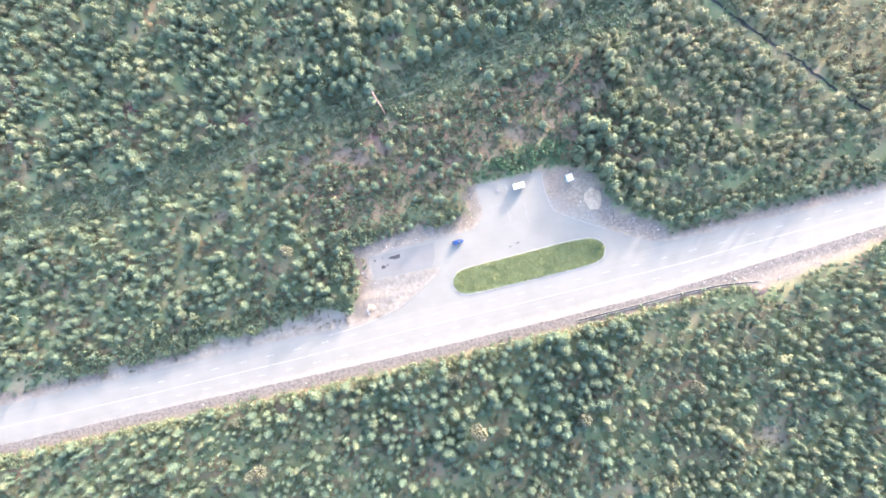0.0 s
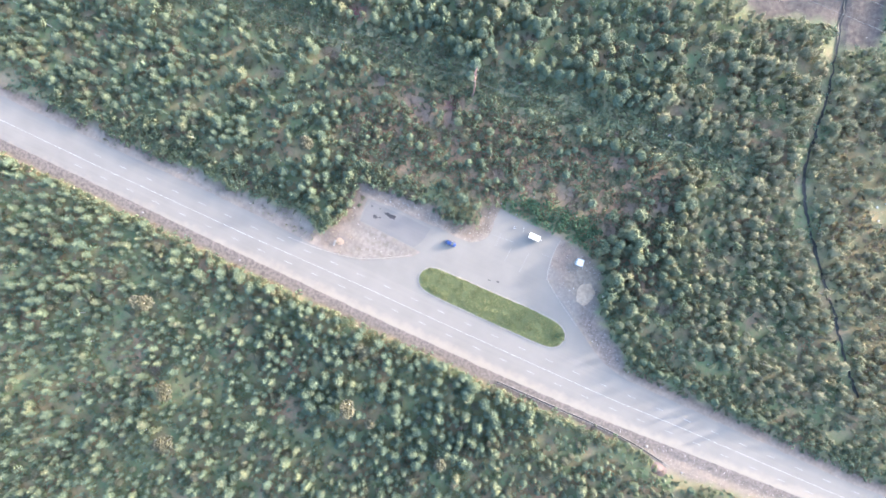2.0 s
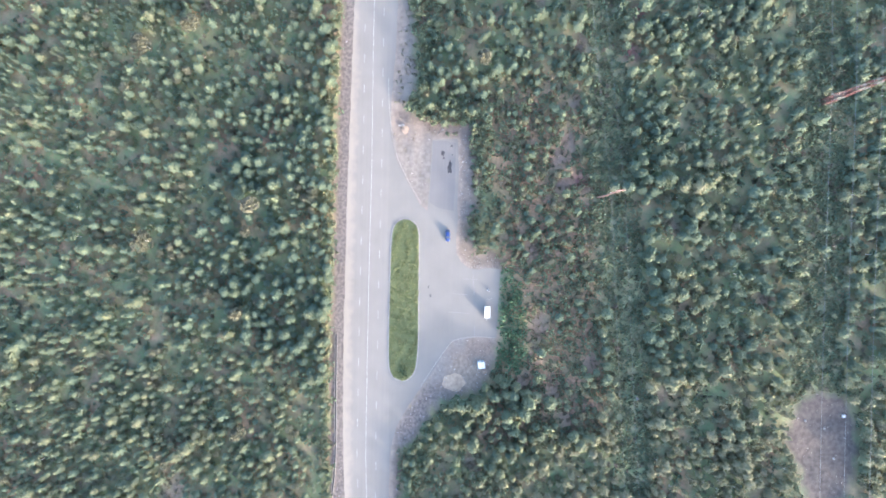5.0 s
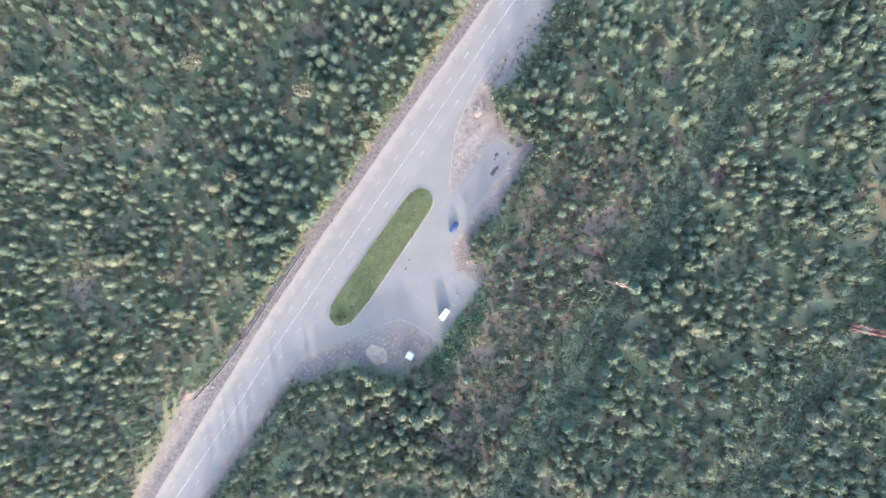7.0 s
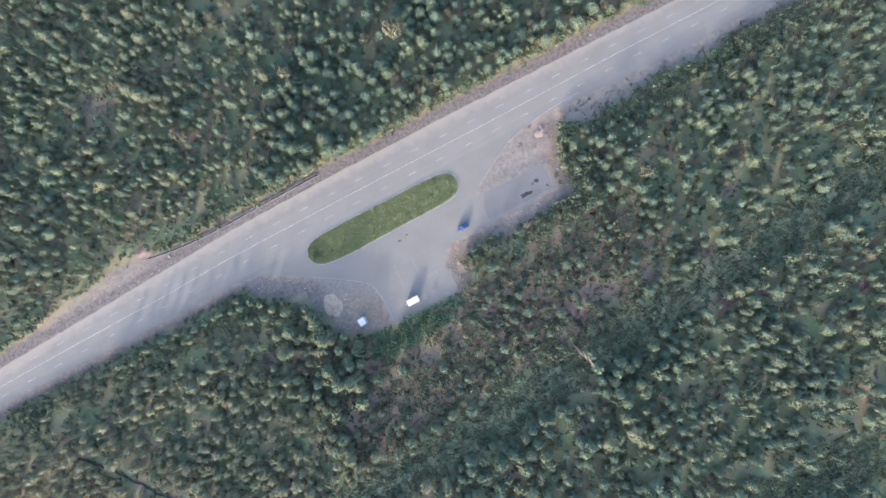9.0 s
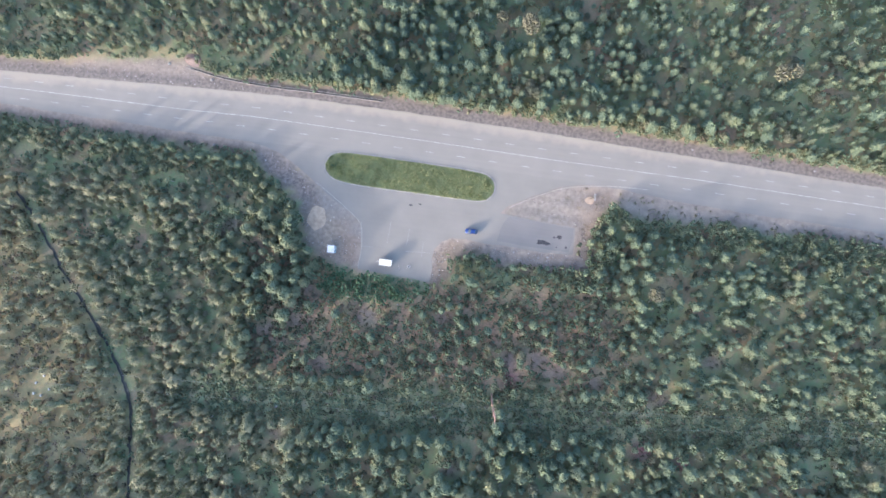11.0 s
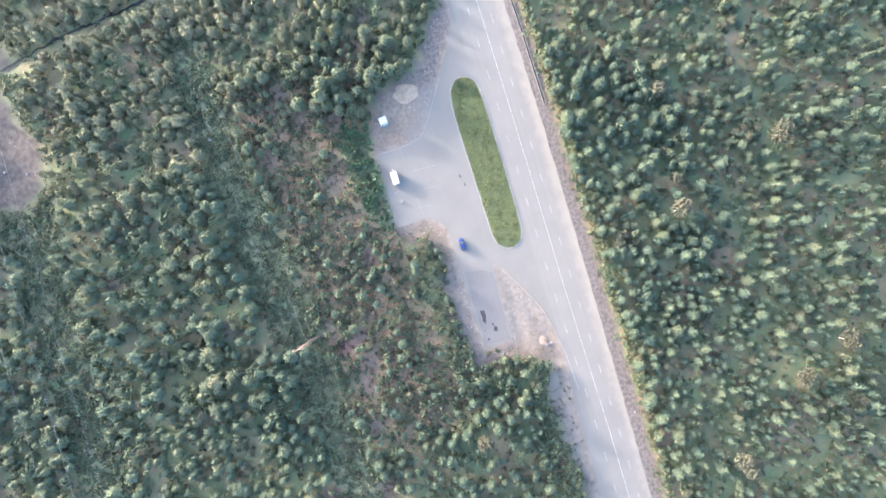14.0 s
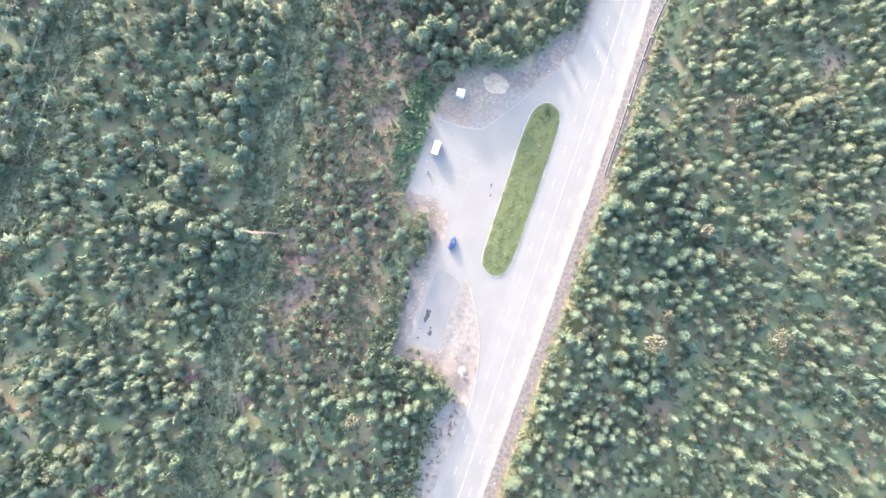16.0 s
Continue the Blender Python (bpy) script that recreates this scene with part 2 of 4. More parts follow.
        u = np.clip(((x - ax) * dx + (y - ay) * dy) / (dx * dx + dy * dy + 1e-9), 0, 1)
        best = np.minimum(best, np.hypot(x - ax - u * dx, y - ay - u * dy))
        if ay != by:
            inside ^= ((ay > y) != (by > y)) & (x < (bx - ax) * (y - ay) / (by - ay) + ax)
    return np.where(inside, -best, best)


def waves(x, y, size, seed):
    """Soft random field of about that wavelength, between -1 and 1."""
    r = np.random.default_rng(seed)
    out = np.zeros_like(x, dtype=float)
    for _ in range(9):
        a, f, p = r.uniform(0, 6.28), r.uniform(0.6, 1.7) * 6.28 / size, r.uniform(0, 6.28)
        out += np.sin((x * math.cos(a) + y * math.sin(a)) * f + p)
    return out / 4.5


# ---- plan ----
SOUTH = [(-420, -15), (-260, -19), (-165, -20.3), (-100, -21.6), (-40, -22.4), (10, -22.6), (50, -22), (78, -20.6), (102, -19.2), (126, -17.8), (150, -16.6), (220, -11), (420, 8)]
NORTH = [(-420, 1), (-260, -3.5), (-165, -4.8), (-120, -4.8), (-92, -5.4), (-77, -6.6), (-20, -6.8), (50, -4.6), (64, -4.0), (90, -4.2), (120, -4.4), (150, -4.6), (220, 0), (420, 20)]
ROAD = SOUTH + NORTH[::-1]
LOT = [(-77, -8.5), (-72, -7.4), (-66, -6.9), (-59.6, -6.1), (-53, -4.4), (-47, -1.4), (-40.5, 2.2), (-35.4, 5.3), (-33.2, 7.9), (-46, 8.7), (-60, 9.1), (-60.4, 15), (-60.6, 18.6),
       (-50, 19.4), (-37.5, 19.1), (-29.3, 19.4), (-22.7, 18.9), (-17.9, 19.2), (-14.5, 21), (-12.2, 24), (-11.8, 28), (-12.4, 31.5), (-12, 35.8), (-5, 35.4), (6.6, 35.2),
       (13.8, 35), (13.7, 31), (13.6, 27), (14.5, 22), (15.2, 18.3), (18, 16.4), (27, 11.4), (34.4, 6.2), (42.3, 1), (48, -1.8), (54, -3.4), (64, -5), (64, -8.5)]
PAD = [(-59.6, 9.5), (-46, 9.0), (-36.5, 8.5), (-34.5, 12), (-33.5, 17.8), (-45, 18.2), (-58.8, 18.0), (-59.8, 14)]
ISLAND = [(31, 0), (29.9, -3.4), (26.6, -5.2), (20, -5.6), (-8, -5.6), (-22, -5.5), (-27, -4.9), (-29.8, -2.6), (-30.3, 0.4), (-29, 3.2), (-26, 5), (-20, 5.2), (0, 5.4), (12, 5.7), (21, 5.6), (27, 4.9), (30.2, 2.6)]
DIRT = [(40, 4), (32, 8), (18, 15.5), (13, 20), (12.5, 36), (20, 35), (27, 33), (34, 28), (36, 22), (38, 14), (44, 9), (52, 5), (56, 0), (50, -2)]
GRAVEL_S = [(165, -14), (165, -18), (149, -21), (137, -21.6), (123, -24.8), (110, -26.4), (97, -28.9), (86, -29.2), (75, -25.7), (60, -22), (100, -17)]
GRAVEL_N = [(-66, -7), (-72, -2), (-80, 2.5), (-88, 2.7), (-105, 0), (-115, -2), (-126, 1.7), (-136, -1), (-145, -3), (-172, 0.5), (-180, -6), (-80, -9)]
GRAVEL_PAD = [(-36, 7), (-60, 10), (-64, 14), (-66, 8), (-69, 1), (-72, -4), (-66, -8), (-52, -5), (-40, 2)]
RUBBLE = [(-66, 23), (-50, 24.5), (-40, 24.8), (-31, 23.5), (-24, 22), (-20, 27), (-14.5, 36), (-11, 37), (-10, 30), (-14, 19), (-30, 18), (-62, 18), (-63, 9), (-66, 9)]
LUSH = [(-14, 34), (-11, 41), (-3, 45.5), (10, 47), (20, 47.5), (27, 44), (25, 36), (14, 33)]
TRACK = [(140, 26), (128.7, 39), (116.6, 55), (102, 72), (91, 87), (87, 100), (84.3, 124), (81, 140), (76, 156), (70, 190)]
CLEARING = [(80, 145), (76, 152), (62, 149.5), (48.6, 143), (33, 149), (30, 158), (34, 168), (52, 172), (76, 166), (90, 170), (94, 150)]
MEADOW = [(150, 20), (133, 40), (116, 62), (104, 78), (96, 96), (92, 130), (240, 160), (260, 20)]


def corridor(x):
    """The middle line of the cleared strip below the pole line."""
    return 80.0 + 0.095 * (x + 20)


def height(x, y):
    d = np.minimum(signed(ROAD, x, y), np.minimum(signed(LOT, x, y), signed(DIRT, x, y)))
    rise = np.clip((d - 4) / 25, 0, 1)
    h = rise * (0.55 * waves(x, y, 46, 3) + 0.35 * waves(x, y, 17, 4))
    ditch = np.exp(-((d - 4.0) / 1.8) ** 2) * (signed(DIRT, x, y) > 3)
    return h - 0.35 * ditch - 0.06


def build_ground():
    fine = np.arange(-230, 190.1, 1.6)
    xs = np.concatenate([[-3000, -1500, -800, -500, -350, -280, -250], fine, [205, 240, 300, 450, 800, 1500, 3000]])
    fine = np.arange(-195, 215.1, 1.6)
    ys = np.concatenate([[-3000, -1500, -800, -500, -350, -260, -215], fine, [230, 260, 320, 450, 800, 1500, 3000]])
    x, y = np.meshgrid(xs, ys)
    x, y = x.ravel(), y.ravel()
    z = height(x, y)
    nx = len(xs)
    i = np.arange((len(ys) - 1) * nx).reshape(len(ys) - 1, nx)[:, :-1].ravel()
    faces = np.stack([i, i + 1, i + nx + 1, i + nx], -1)
    wob = 1.1 * waves(x, y, 7, 11) + 0.5 * waves(x, y, 2.9, 12)
    def zone(d, soft=1.2):
        return np.clip(0.5 - (d + wob) / (2 * soft), 0, 1)
    d_road, d_lot = signed(ROAD, x, y), signed(LOT, x, y)
    gravel = np.maximum.reduce([zone(signed(GRAVEL_S, x, y)), zone(signed(GRAVEL_N, x, y)), zone(signed(GRAVEL_PAD, x, y), 2.0) * 0.55, zone(signed(RUBBLE, x, y)) * np.where(x < -30, 0.75, 0.08) * np.clip(0.8 + 0.4 * waves(x, y, 5, 61), 0, 1), zone(signed(DIRT, x, y)) * (0.22 + 0.22 * waves(x, y, 9, 23)), np.clip(0.5 - (d_road - 1.5 + 0.5 * wob) / 1.4, 0, 1), zone(d_lot - 1.2, 0.6)])
    soil = np.maximum.reduce([zone(signed(DIRT, x, y)), zone(d_road - 4.6, 1.2), zone(signed(RUBBLE, x, y) - 2) * np.where(x < -30, 1.0, 0.9), zone(signed(GRAVEL_PAD, x, y) - 1)])
    verge = np.clip(0.5 - (d_road - 4.4 + 0.6 * wob) / 1.2, 0, 1) * np.clip((-12 - y + 0.06 * np.maximum(x - 60, 0)) / 4, 0, 1)
    for px, py, pr in BARE:
        soil = np.maximum(soil, 0.85 * np.clip(1.3 - np.hypot(x - px, (y - py) * 1.2) / pr + 0.25 * wob, 0, 1))
    belt = np.clip((y - 28) / 10, 0, 1) * np.clip((corridor(x) - 6 - y) / 6, 0, 1) * np.clip((x + 90) / 12, 0, 1) * np.clip((55 - x) / 12, 0, 1)
    scrub = belt * np.clip(0.72 + 0.4 * waves(x, y, 12, 25), 0, 1)
    strip = np.abs(y - corridor(x)) - 7
    grass = np.maximum.reduce([zone(strip, 3.0) * (x < 75), zone(signed(MEADOW, x, y), 4.0), zone(np.abs(y - 155) - 10, 4.0)])
    track = np.full(x.shape, 1e9)
    for (ax, ay), (bx, by) in zip(TRACK, TRACK[1:]):
        u = np.clip(((x - ax) * (bx - ax) + (y - ay) * (by - ay)) / ((bx - ax) ** 2 + (by - ay) ** 2), 0, 1)
        track = np.minimum(track, np.hypot(x - ax - u * (bx - ax), y - ay - u * (by - ay)))
    z -= 0.5 * np.exp(-(track / 1.4) ** 2)
    meadow = zone(signed(MEADOW, x, y), 4.0)
    me = mesh_of("ground", np.stack([x, y, z], -1), faces, [M_GROUND])
    for name, values in (("gravel", gravel), ("soil", soil), ("grass", grass), ("meadow", meadow), ("rocky", zone(signed(DIRT, x, y)) * np.clip((x - 33 + 0.25 * (22 - y)) / 5, 0, 1)), ("sandy", zone(signed(DIRT, x, y)) * np.clip(1.35 - np.hypot(x - 27, (y - 22) * 0.8) / 8 + 0.25 * wob, 0, 0.9)), ("film", zone(signed(DIRT, x, y)) * np.clip(1.2 - d_lot / 5 + 0.3 * wob, 0, 0.8) * (y < 24)), ("verge", np.maximum(verge, 0.8 * zone(signed(GRAVEL_S, x, y) + 1.2) * np.clip(0.75 + 0.5 * waves(x, y, 7, 62), 0, 1))), ("scrub", scrub), ("lush", zone(signed(LUSH, x, y) + 1.0, 1.5) * np.clip(0.55 + 0.5 * waves(x, y, 6, 28), 0, 0.9) * (signed(DIRT, x, y) > 0)), ("heather", np.maximum.reduce([np.clip(1.4 - np.hypot(x - hx, y - hy) / hr + 0.3 * wob, 0, 1) for hx, hy, hr in ((-93.4, 82.6, 3.2), (-110.2, 85.8, 2.6), (-45.4, 65.4, 3.0), (-139.8, 99.3, 2.8))])), ("dust", zone(signed(GRAVEL_PAD, x, y), 1.2) * np.clip((x + 66 + 2 * wob) / 10, 0, 0.95)), ("ash", zone(signed(CLEARING, x, y), 2.0))):
        me.attributes.new(name, "FLOAT", "POINT").data.foreach_set("value", values.astype(np.float32))
    me.polygons.foreach_set("use_smooth", [True] * len(me.polygons))
    tagged(new("ground", me), "forest floor of moss, needles, bare soil and gravel verges", "ground", kind="structure")


def ground_material():
    m, nt, b = material("forest floor", 0.95)
    c = mix(nt, noise_fac(nt, 0.045, 0.40, 0.64, 5.0), (0.102, 0.114, 0.052), (0.168, 0.116, 0.076))
    c = mix(nt, noise_fac(nt, 0.11, 0.44, 0.62, 5.0), c, (0.080, 0.116, 0.054))
    c = mix(nt, arith(nt, "MULTIPLY", noise_fac(nt, 0.6, 0.52, 0.72, 5.0), 0.6), c, (0.154, 0.110, 0.074))
    c = mix(nt, arith(nt, "MULTIPLY", attribute(nt, "grass"), 0.75), c, mix(nt, noise_fac(nt, 0.22, 0.35, 0.65, 5.0), (0.092, 0.142, 0.070), (0.180, 0.165, 0.098)))
    c = mix(nt, arith(nt, "MULTIPLY", attribute(nt, "meadow"), noise_fac(nt, 0.12, 0.2, 0.5, 5.0)), c, mix(nt, noise_fac(nt, 0.5), (0.165, 0.118, 0.060), (0.105, 0.095, 0.045)))
    c = mix(nt, arith(nt, "MULTIPLY", noise_fac(nt, 0.9, 0.48, 0.6, 7.0), 0.45), c, (0.080, 0.084, 0.044))
    c = mix(nt, arith(nt, "MULTIPLY", noise_fac(nt, 2.1, 0.50, 0.62, 5.0), 0.5), c, (0.118, 0.102, 0.056))
    c = mix(nt, attribute(nt, "scrub"), c, mix(nt, noise_fac(nt, 1.1, 0.40, 0.62, 6.0), (0.120, 0.086, 0.052), (0.205, 0.132, 0.086)))
    c = mix(nt, attribute(nt, "soil"), c, mix(nt, noise_fac(nt, 0.9, 0.35, 0.65, 7.0), (0.068, 0.050, 0.040), (0.112, 0.085, 0.067)))
    pebble = nt.nodes.new("ShaderNodeTexVoronoi")
    pebble.inputs["Scale"].default_value = 5.0
    nt.links.new(nt.nodes.new("ShaderNodeNewGeometry").outputs["Position"], pebble.inputs["Vector"])
    g = mix(nt, noise_fac(nt, 0.5, 0.3, 0.7, 6.0), (0.098, 0.081, 0.067), (0.146, 0.122, 0.099))
    g = mix(nt, arith(nt, "MULTIPLY", noise_fac(nt, 3.0, 0.5, 0.75, 4.0), 0.6), g, (0.075, 0.063, 0.056))
    c = mix(nt, attribute(nt, "gravel"), c, g)
    c = mix(nt, attribute(nt, "verge"), c, mix(nt, noise_fac(nt, 0.9, 0.32, 0.68, 8.0), (0.058, 0.048, 0.041), (0.114, 0.095, 0.081)))
    c = mix(nt, attribute(nt, "sandy"), c, mix(nt, noise_fac(nt, 0.7, 0.35, 0.65, 7.0), (0.098, 0.076, 0.058), (0.160, 0.126, 0.094)))
    c = mix(nt, attribute(nt, "film"), c, mix(nt, noise_fac(nt, 0.8, 0.35, 0.65, 7.0), (0.088, 0.078, 0.069), (0.128, 0.115, 0.101)))
    c = mix(nt, attribute(nt, "rocky"), c, mix(nt, noise_fac(nt, 0.8, 0.34, 0.66, 9.0), (0.054, 0.043, 0.037), (0.114, 0.094, 0.081)))
    c = mix(nt, attribute(nt, "dust"), c, mix(nt, noise_fac(nt, 0.7, 0.35, 0.68, 7.0), (0.120, 0.106, 0.092), (0.074, 0.062, 0.051)))
    c = mix(nt, attribute(nt, "lush"), c, mix(nt, noise_fac(nt, 0.9, 0.35, 0.65, 5.0), (0.048, 0.080, 0.038), (0.078, 0.105, 0.052)))
    c = mix(nt, attribute(nt, "heather"), c, mix(nt, noise_fac(nt, 1.2, 0.35, 0.65, 6.0), (0.080, 0.036, 0.036), (0.125, 0.070, 0.062)))
    c = mix(nt, attribute(nt, "ash"), c, mix(nt, noise_fac(nt, 0.6, 0.35, 0.65, 6.0), (0.038, 0.031, 0.027), (0.068, 0.056, 0.047)))
    nt.links.new(c, b.inputs["Base Color"])
    bump(nt, b, arith(nt, "ADD", noise_fac(nt, 1.5, 0.2, 0.8, 8.0), pebble.outputs["Distance"]), 0.5, 0.12)
    return m


BARE = [(-47, 63, 4.5), (-54, 57, 5), (-44, 58, 4.5), (-61, 60, 5), (8, 51, 6), (33, 56, 4), (23, 71, 4), (42, 61, 4), (-95, 83, 4), (-109, 85, 3.5), (-140, 100, 4), (-97, 64, 5), (-114, 48, 4),
        (60, 26, 4), (75, -85, 7), (16, 42, 4), (34, 98, 4), (-29, 100, 4.5), (-109, -76, 4), (-3, 134, 4), (-20, 47, 4), (30, 45, 4), (-75, 62, 4)]
M_GROUND = ground_material()
build_ground()


def build_ditch():
    """The dark ditch beside the meadow: a winding bed between two low banks."""
    line = wavy(rounded(TRACK, 2, False), 1.2, 0.5, False, 17)
    v, f = [], []
    for i, (x, y) in enumerate(line):
        a, b = line[max(0, i - 1)], line[min(len(line) - 1, i + 1)]
        d = Vector((b[0] - a[0], b[1] - a[1])).normalized()
        w = 0.52 + 0.45 * noise.noise(Vector((x * 0.25, y * 0.25, 4.0)))
        for side, lift in ((-1.0, 0.14), (-0.8, 0.20), (-0.55, 0.04), (0.0, 0.01), (0.55, 0.04), (0.8, 0.20), (1.0, 0.14)):
            px, py = x - d.y * side * w, y + d.x * side * w
            v.append((px, py, float(height(np.array([x]), np.array([y]))[0]) + lift - 0.28))
    for i in range(len(line) - 1):
        for j in range(6):
            k = i * 7 + j
            f.append((k, k + 1, k + 8, k + 7))
    tagged(new("ditch", mesh_of("ditch", v, f, [M_DITCH])), "narrow dark wet ditch winding along the meadow edge", "ditch", kind="structure")


build_ditch()

road = tagged(part("road", slab(wavy(ROAD, 2.0, 0.16), 0.02, 0.4), M_ROAD), "dusty grey asphalt road with worn edges", "road", kind="structure")
lot = tagged(part("parking_lot", slab(wavy(LOT, 0.8, 0.12, seed=5), 0.014, 0.4), M_LOT), "faded grey asphalt lay-by beside the road", "parking lot", kind="structure")
part("patch", slab(wavy(PAD, 0.6, 0.1, seed=9), 0.024, 0.1), M_PAD, lot, "darker patch of newer asphalt")


def painted(name, line, width, mat, parent, z=0.026):
    return part(name, band(line, width, z, 0.006), mat, parent)


# centre line, edge lines and lane dashes
CENTRE = [(-420, -7), (-260, -12), (-165, -13.6), (-100, -13.9), (-48, -13.4), (0, -13.5), (57, -13.2), (84.5, -12.0), (126, -11.2), (150, -10.6), (220, -5.5), (420, 14)]


def offset_y(line, x):
    return float(np.interp(x, [p[0] for p in line], [p[1] for p in line]))


painted("centre_line", [(x, offset_y(CENTRE, x) + random.uniform(-0.05, 0.05)) for x in np.arange(-230, 200, 3.0)], 0.17, M_PAINT, road)
for i in range(-15, 14):
    for x0, off in ((1.3 + 11.42 * i, -3.25), (6.1 + 11.38 * i, 3.75)):
        if off > 0 and x0 > 64:
            off = 3.4
        y0 = [offset_y(CENTRE, x0 - 1.5) + off, offset_y(CENTRE, x0 + 1.5) + off]
        painted("lane_dash", [(x0 - 1.5, y0[0]), (x0 + 1.5, y0[1])], 0.2, M_DASH, road)
for line in ([(15, 18.2), (14.4, 22.8), (13.6, 26.8)], [(13.6, 26.8), (9.5, 26.5)], [(4.5, 16.5), (4.8, 24.5)], [(-2.4, 18), (-2.2, 24)], [(-8, 22), (-8, 27.5)], [(-11, 25.5), (-2, 26.3)]):
    painted("bay_line", line, 0.16, M_FADED, lot)
for line in ([(-83, -7.9), (-72, -7.4), (-66, -6.6), (-59.6, -5.6), (-53, -3.9), (-47, -0.9), (-40.5, 2.7), (-36, 5.6)],):
    tagged(part("kerb", band(rounded(line, 1, False), 0.22, -0.02, 0.08), M_KERB), "pale concrete edging along the gravel", "kerb", kind="structure")
tagged(part("kerb", band(rounded([(13.8, 34.4), (13.4, 27.1), (14.6, 19.4), (16.9, 17.2), (18.7, 15.9), (25.0, 11.6), (33, 6.8)], 1, False), 0.2, -0.02, 0.07), M_KERB), "low concrete edging between the lot and bare soil", "kerb", kind="structure")
tagged(part("kerb", band(rounded(ISLAND, 2), 0.32, -0.02, 0.19, True), M_KERB), "pale concrete kerb round a grass island", "kerb", kind="structure")


def stain(cx, cy, rx, ry, seed):
    pts = []
    for i in range(28):
        a = i / 28 * 6.283
        r = 0.75 + 0.5 * noise.noise(Vector((math.cos(a) * 1.7, math.sin(a) * 1.7, seed)))
        pts.append((cx + rx * r * math.cos(a), cy + ry * r * math.sin(a)))
    tagged(part("oil_stain", slab(pts, 0.03, 0.004), M_OIL), "dark oily stain on the asphalt patch", "stain", kind="structure")


for args in ((-49.8, 15.9, 3.4, 1.0, 1.3), (-55.0, 13.2, 1.2, 0.8, 2.1), (-53.3, 13.6, 0.55, 0.4, 3.2), (-57.9, 16.4, 0.6, 0.5, 4.8), (-54.6, 16.8, 0.3, 0.3, 5.7), (-1.5, 9.8, 1.0, 0.35, 6.1), (-4.7, 9.0, 0.7, 0.3, 7.3)):
    stain(*args)


# ---- grass island ----
def build_island():
    outline = rounded(ISLAND, 2)
    bm = slab([(x * 0.993, y * 0.965) for x, y in outline], 0.13, 0.3)
    tagged(part("grass_island", bm, M_GRASS), "raised traffic island covered in rough green grass", "grass island", kind="structure")
    n = 16000
    p = np.stack([rng.uniform(-30.4, 31, n), rng.uniform(-5.6, 5.7, n)], -1)
    p = p[signed(outline, p[:, 0], p[:, 1]) < -0.3]
    n = len(p)
    size = rng.uniform(0.14, 0.42, n) ** 1.2 * (1 + 0.6 * waves(p[:, 0], p[:, 1], 4, 21))
    lush = np.hypot(p[:, 0] - 27, p[:, 1] - 0.5) < 2.3
    size[lush] *= 1.8
    a, lean = rng.uniform(0, 6.28, n), rng.uniform(-1.1, 1.1, (n, 2))
    side = np.stack([np.cos(a), np.sin(a), 0 * a], -1) * size[:, None] * 0.6
    base = np.stack([p[:, 0], p[:, 1], np.full(n, 0.12)], -1)
    tip = base + np.concatenate([lean * size[:, None] * 1.6, size[:, None]], 1)
    v = np.stack([base - side, base + side, tip], 1).reshape(-1, 3)
    tint = np.repeat(np.clip(0.3 + 0.1 * waves(p[:, 0], p[:, 1], 5, 22) + rng.uniform(-0.2, 0.25, n) - 0.7 * lush, 0, 1), 3)
    ob = new("grass", mesh_of("grass", v, np.arange(3 * n).reshape(n, 3), [M_GRASS], tint=tint))
    tagged(ob, "rough unmown green grass on the traffic island", "grass", kind="stuff")


build_island()


# ---- trees ----
def spindle(out, a, d, length, width, rnd, sides=4, flat=0.75, swell=0.55):
    """A tapering tuft of needles from a, along d."""
    v, f = out
    d = d / np.linalg.norm(d)
    u = np.cross(d, (0.0, 0.0, 1.0))
    u = u / (np.linalg.norm(u) + 1e-6) if np.linalg.norm(u) > 0.05 else np.array((1.0, 0, 0))
    w = np.cross(u, d)
    k = len(v)
    v.append(a)
    for i in range(sides):
        t = 6.283 * (i + rnd.uniform(-0.25, 0.25)) / sides
        r = width * rnd.uniform(0.65, 1.3)
        v.append(a + d * length * (swell + rnd.uniform(-0.2, 0.2)) + u * math.cos(t) * r + w * math.sin(t) * r * flat)
    v.append(a + d * length)
    for i in range(sides):
        j = (i + 1) % sides
        f.append((k, k + 1 + j, k + 1 + i))
        f.append((k + 1 + sides, k + 1 + i, k + 1 + j))


def trunk_mesh(h, r, lean, rnd, limbs=0, sides=5, levels=((-0.05, 1.25), (0.25, 1.0), (0.6, 0.65), (0.93, 0.15))):
    v, f = [], []
    levels = [(z * h, s) for z, s in levels]
    for z, s in levels:
        for i in range(sides):
            t = 6.283 * i / sides
            v.append(np.array((math.cos(t) * r * s + lean[0] * z / h, math.sin(t) * r * s + lean[1] * z / h, z)))
    for l in range(len(levels) - 1):
        for i in range(sides):
            a, b = l * sides + i, l * sides + (i + 1) % sides
            f += [(a, b, b + sides), (a, b + sides, a + sides)]
    for _ in range(limbs):
        z, t = rnd.uniform(0.3, 0.75) * h, rnd.uniform(0, 6.28)
        spindle((v, f), np.array((0, 0, z)), np.array((math.cos(t), math.sin(t), 0.7)), 0.22 * h, r * 0.4, rnd, 3, 1.0, 0.15)
    return np.array(v), np.array(f)


def pine_template(seed, h, w, start=0.12, levels=7, tips=7, blunt=0.0, tufts=10):
    """A young pine: starry whorls of upswept branches one over the other, that shorten towards the top, with loose tufts between."""
    rnd = np.random.default_rng(seed)
    v, f = [], []
    lean = rnd.uniform(-0.3, 0.3, 2)
    turn = 0.0
    gap = (0.95 - start) / levels

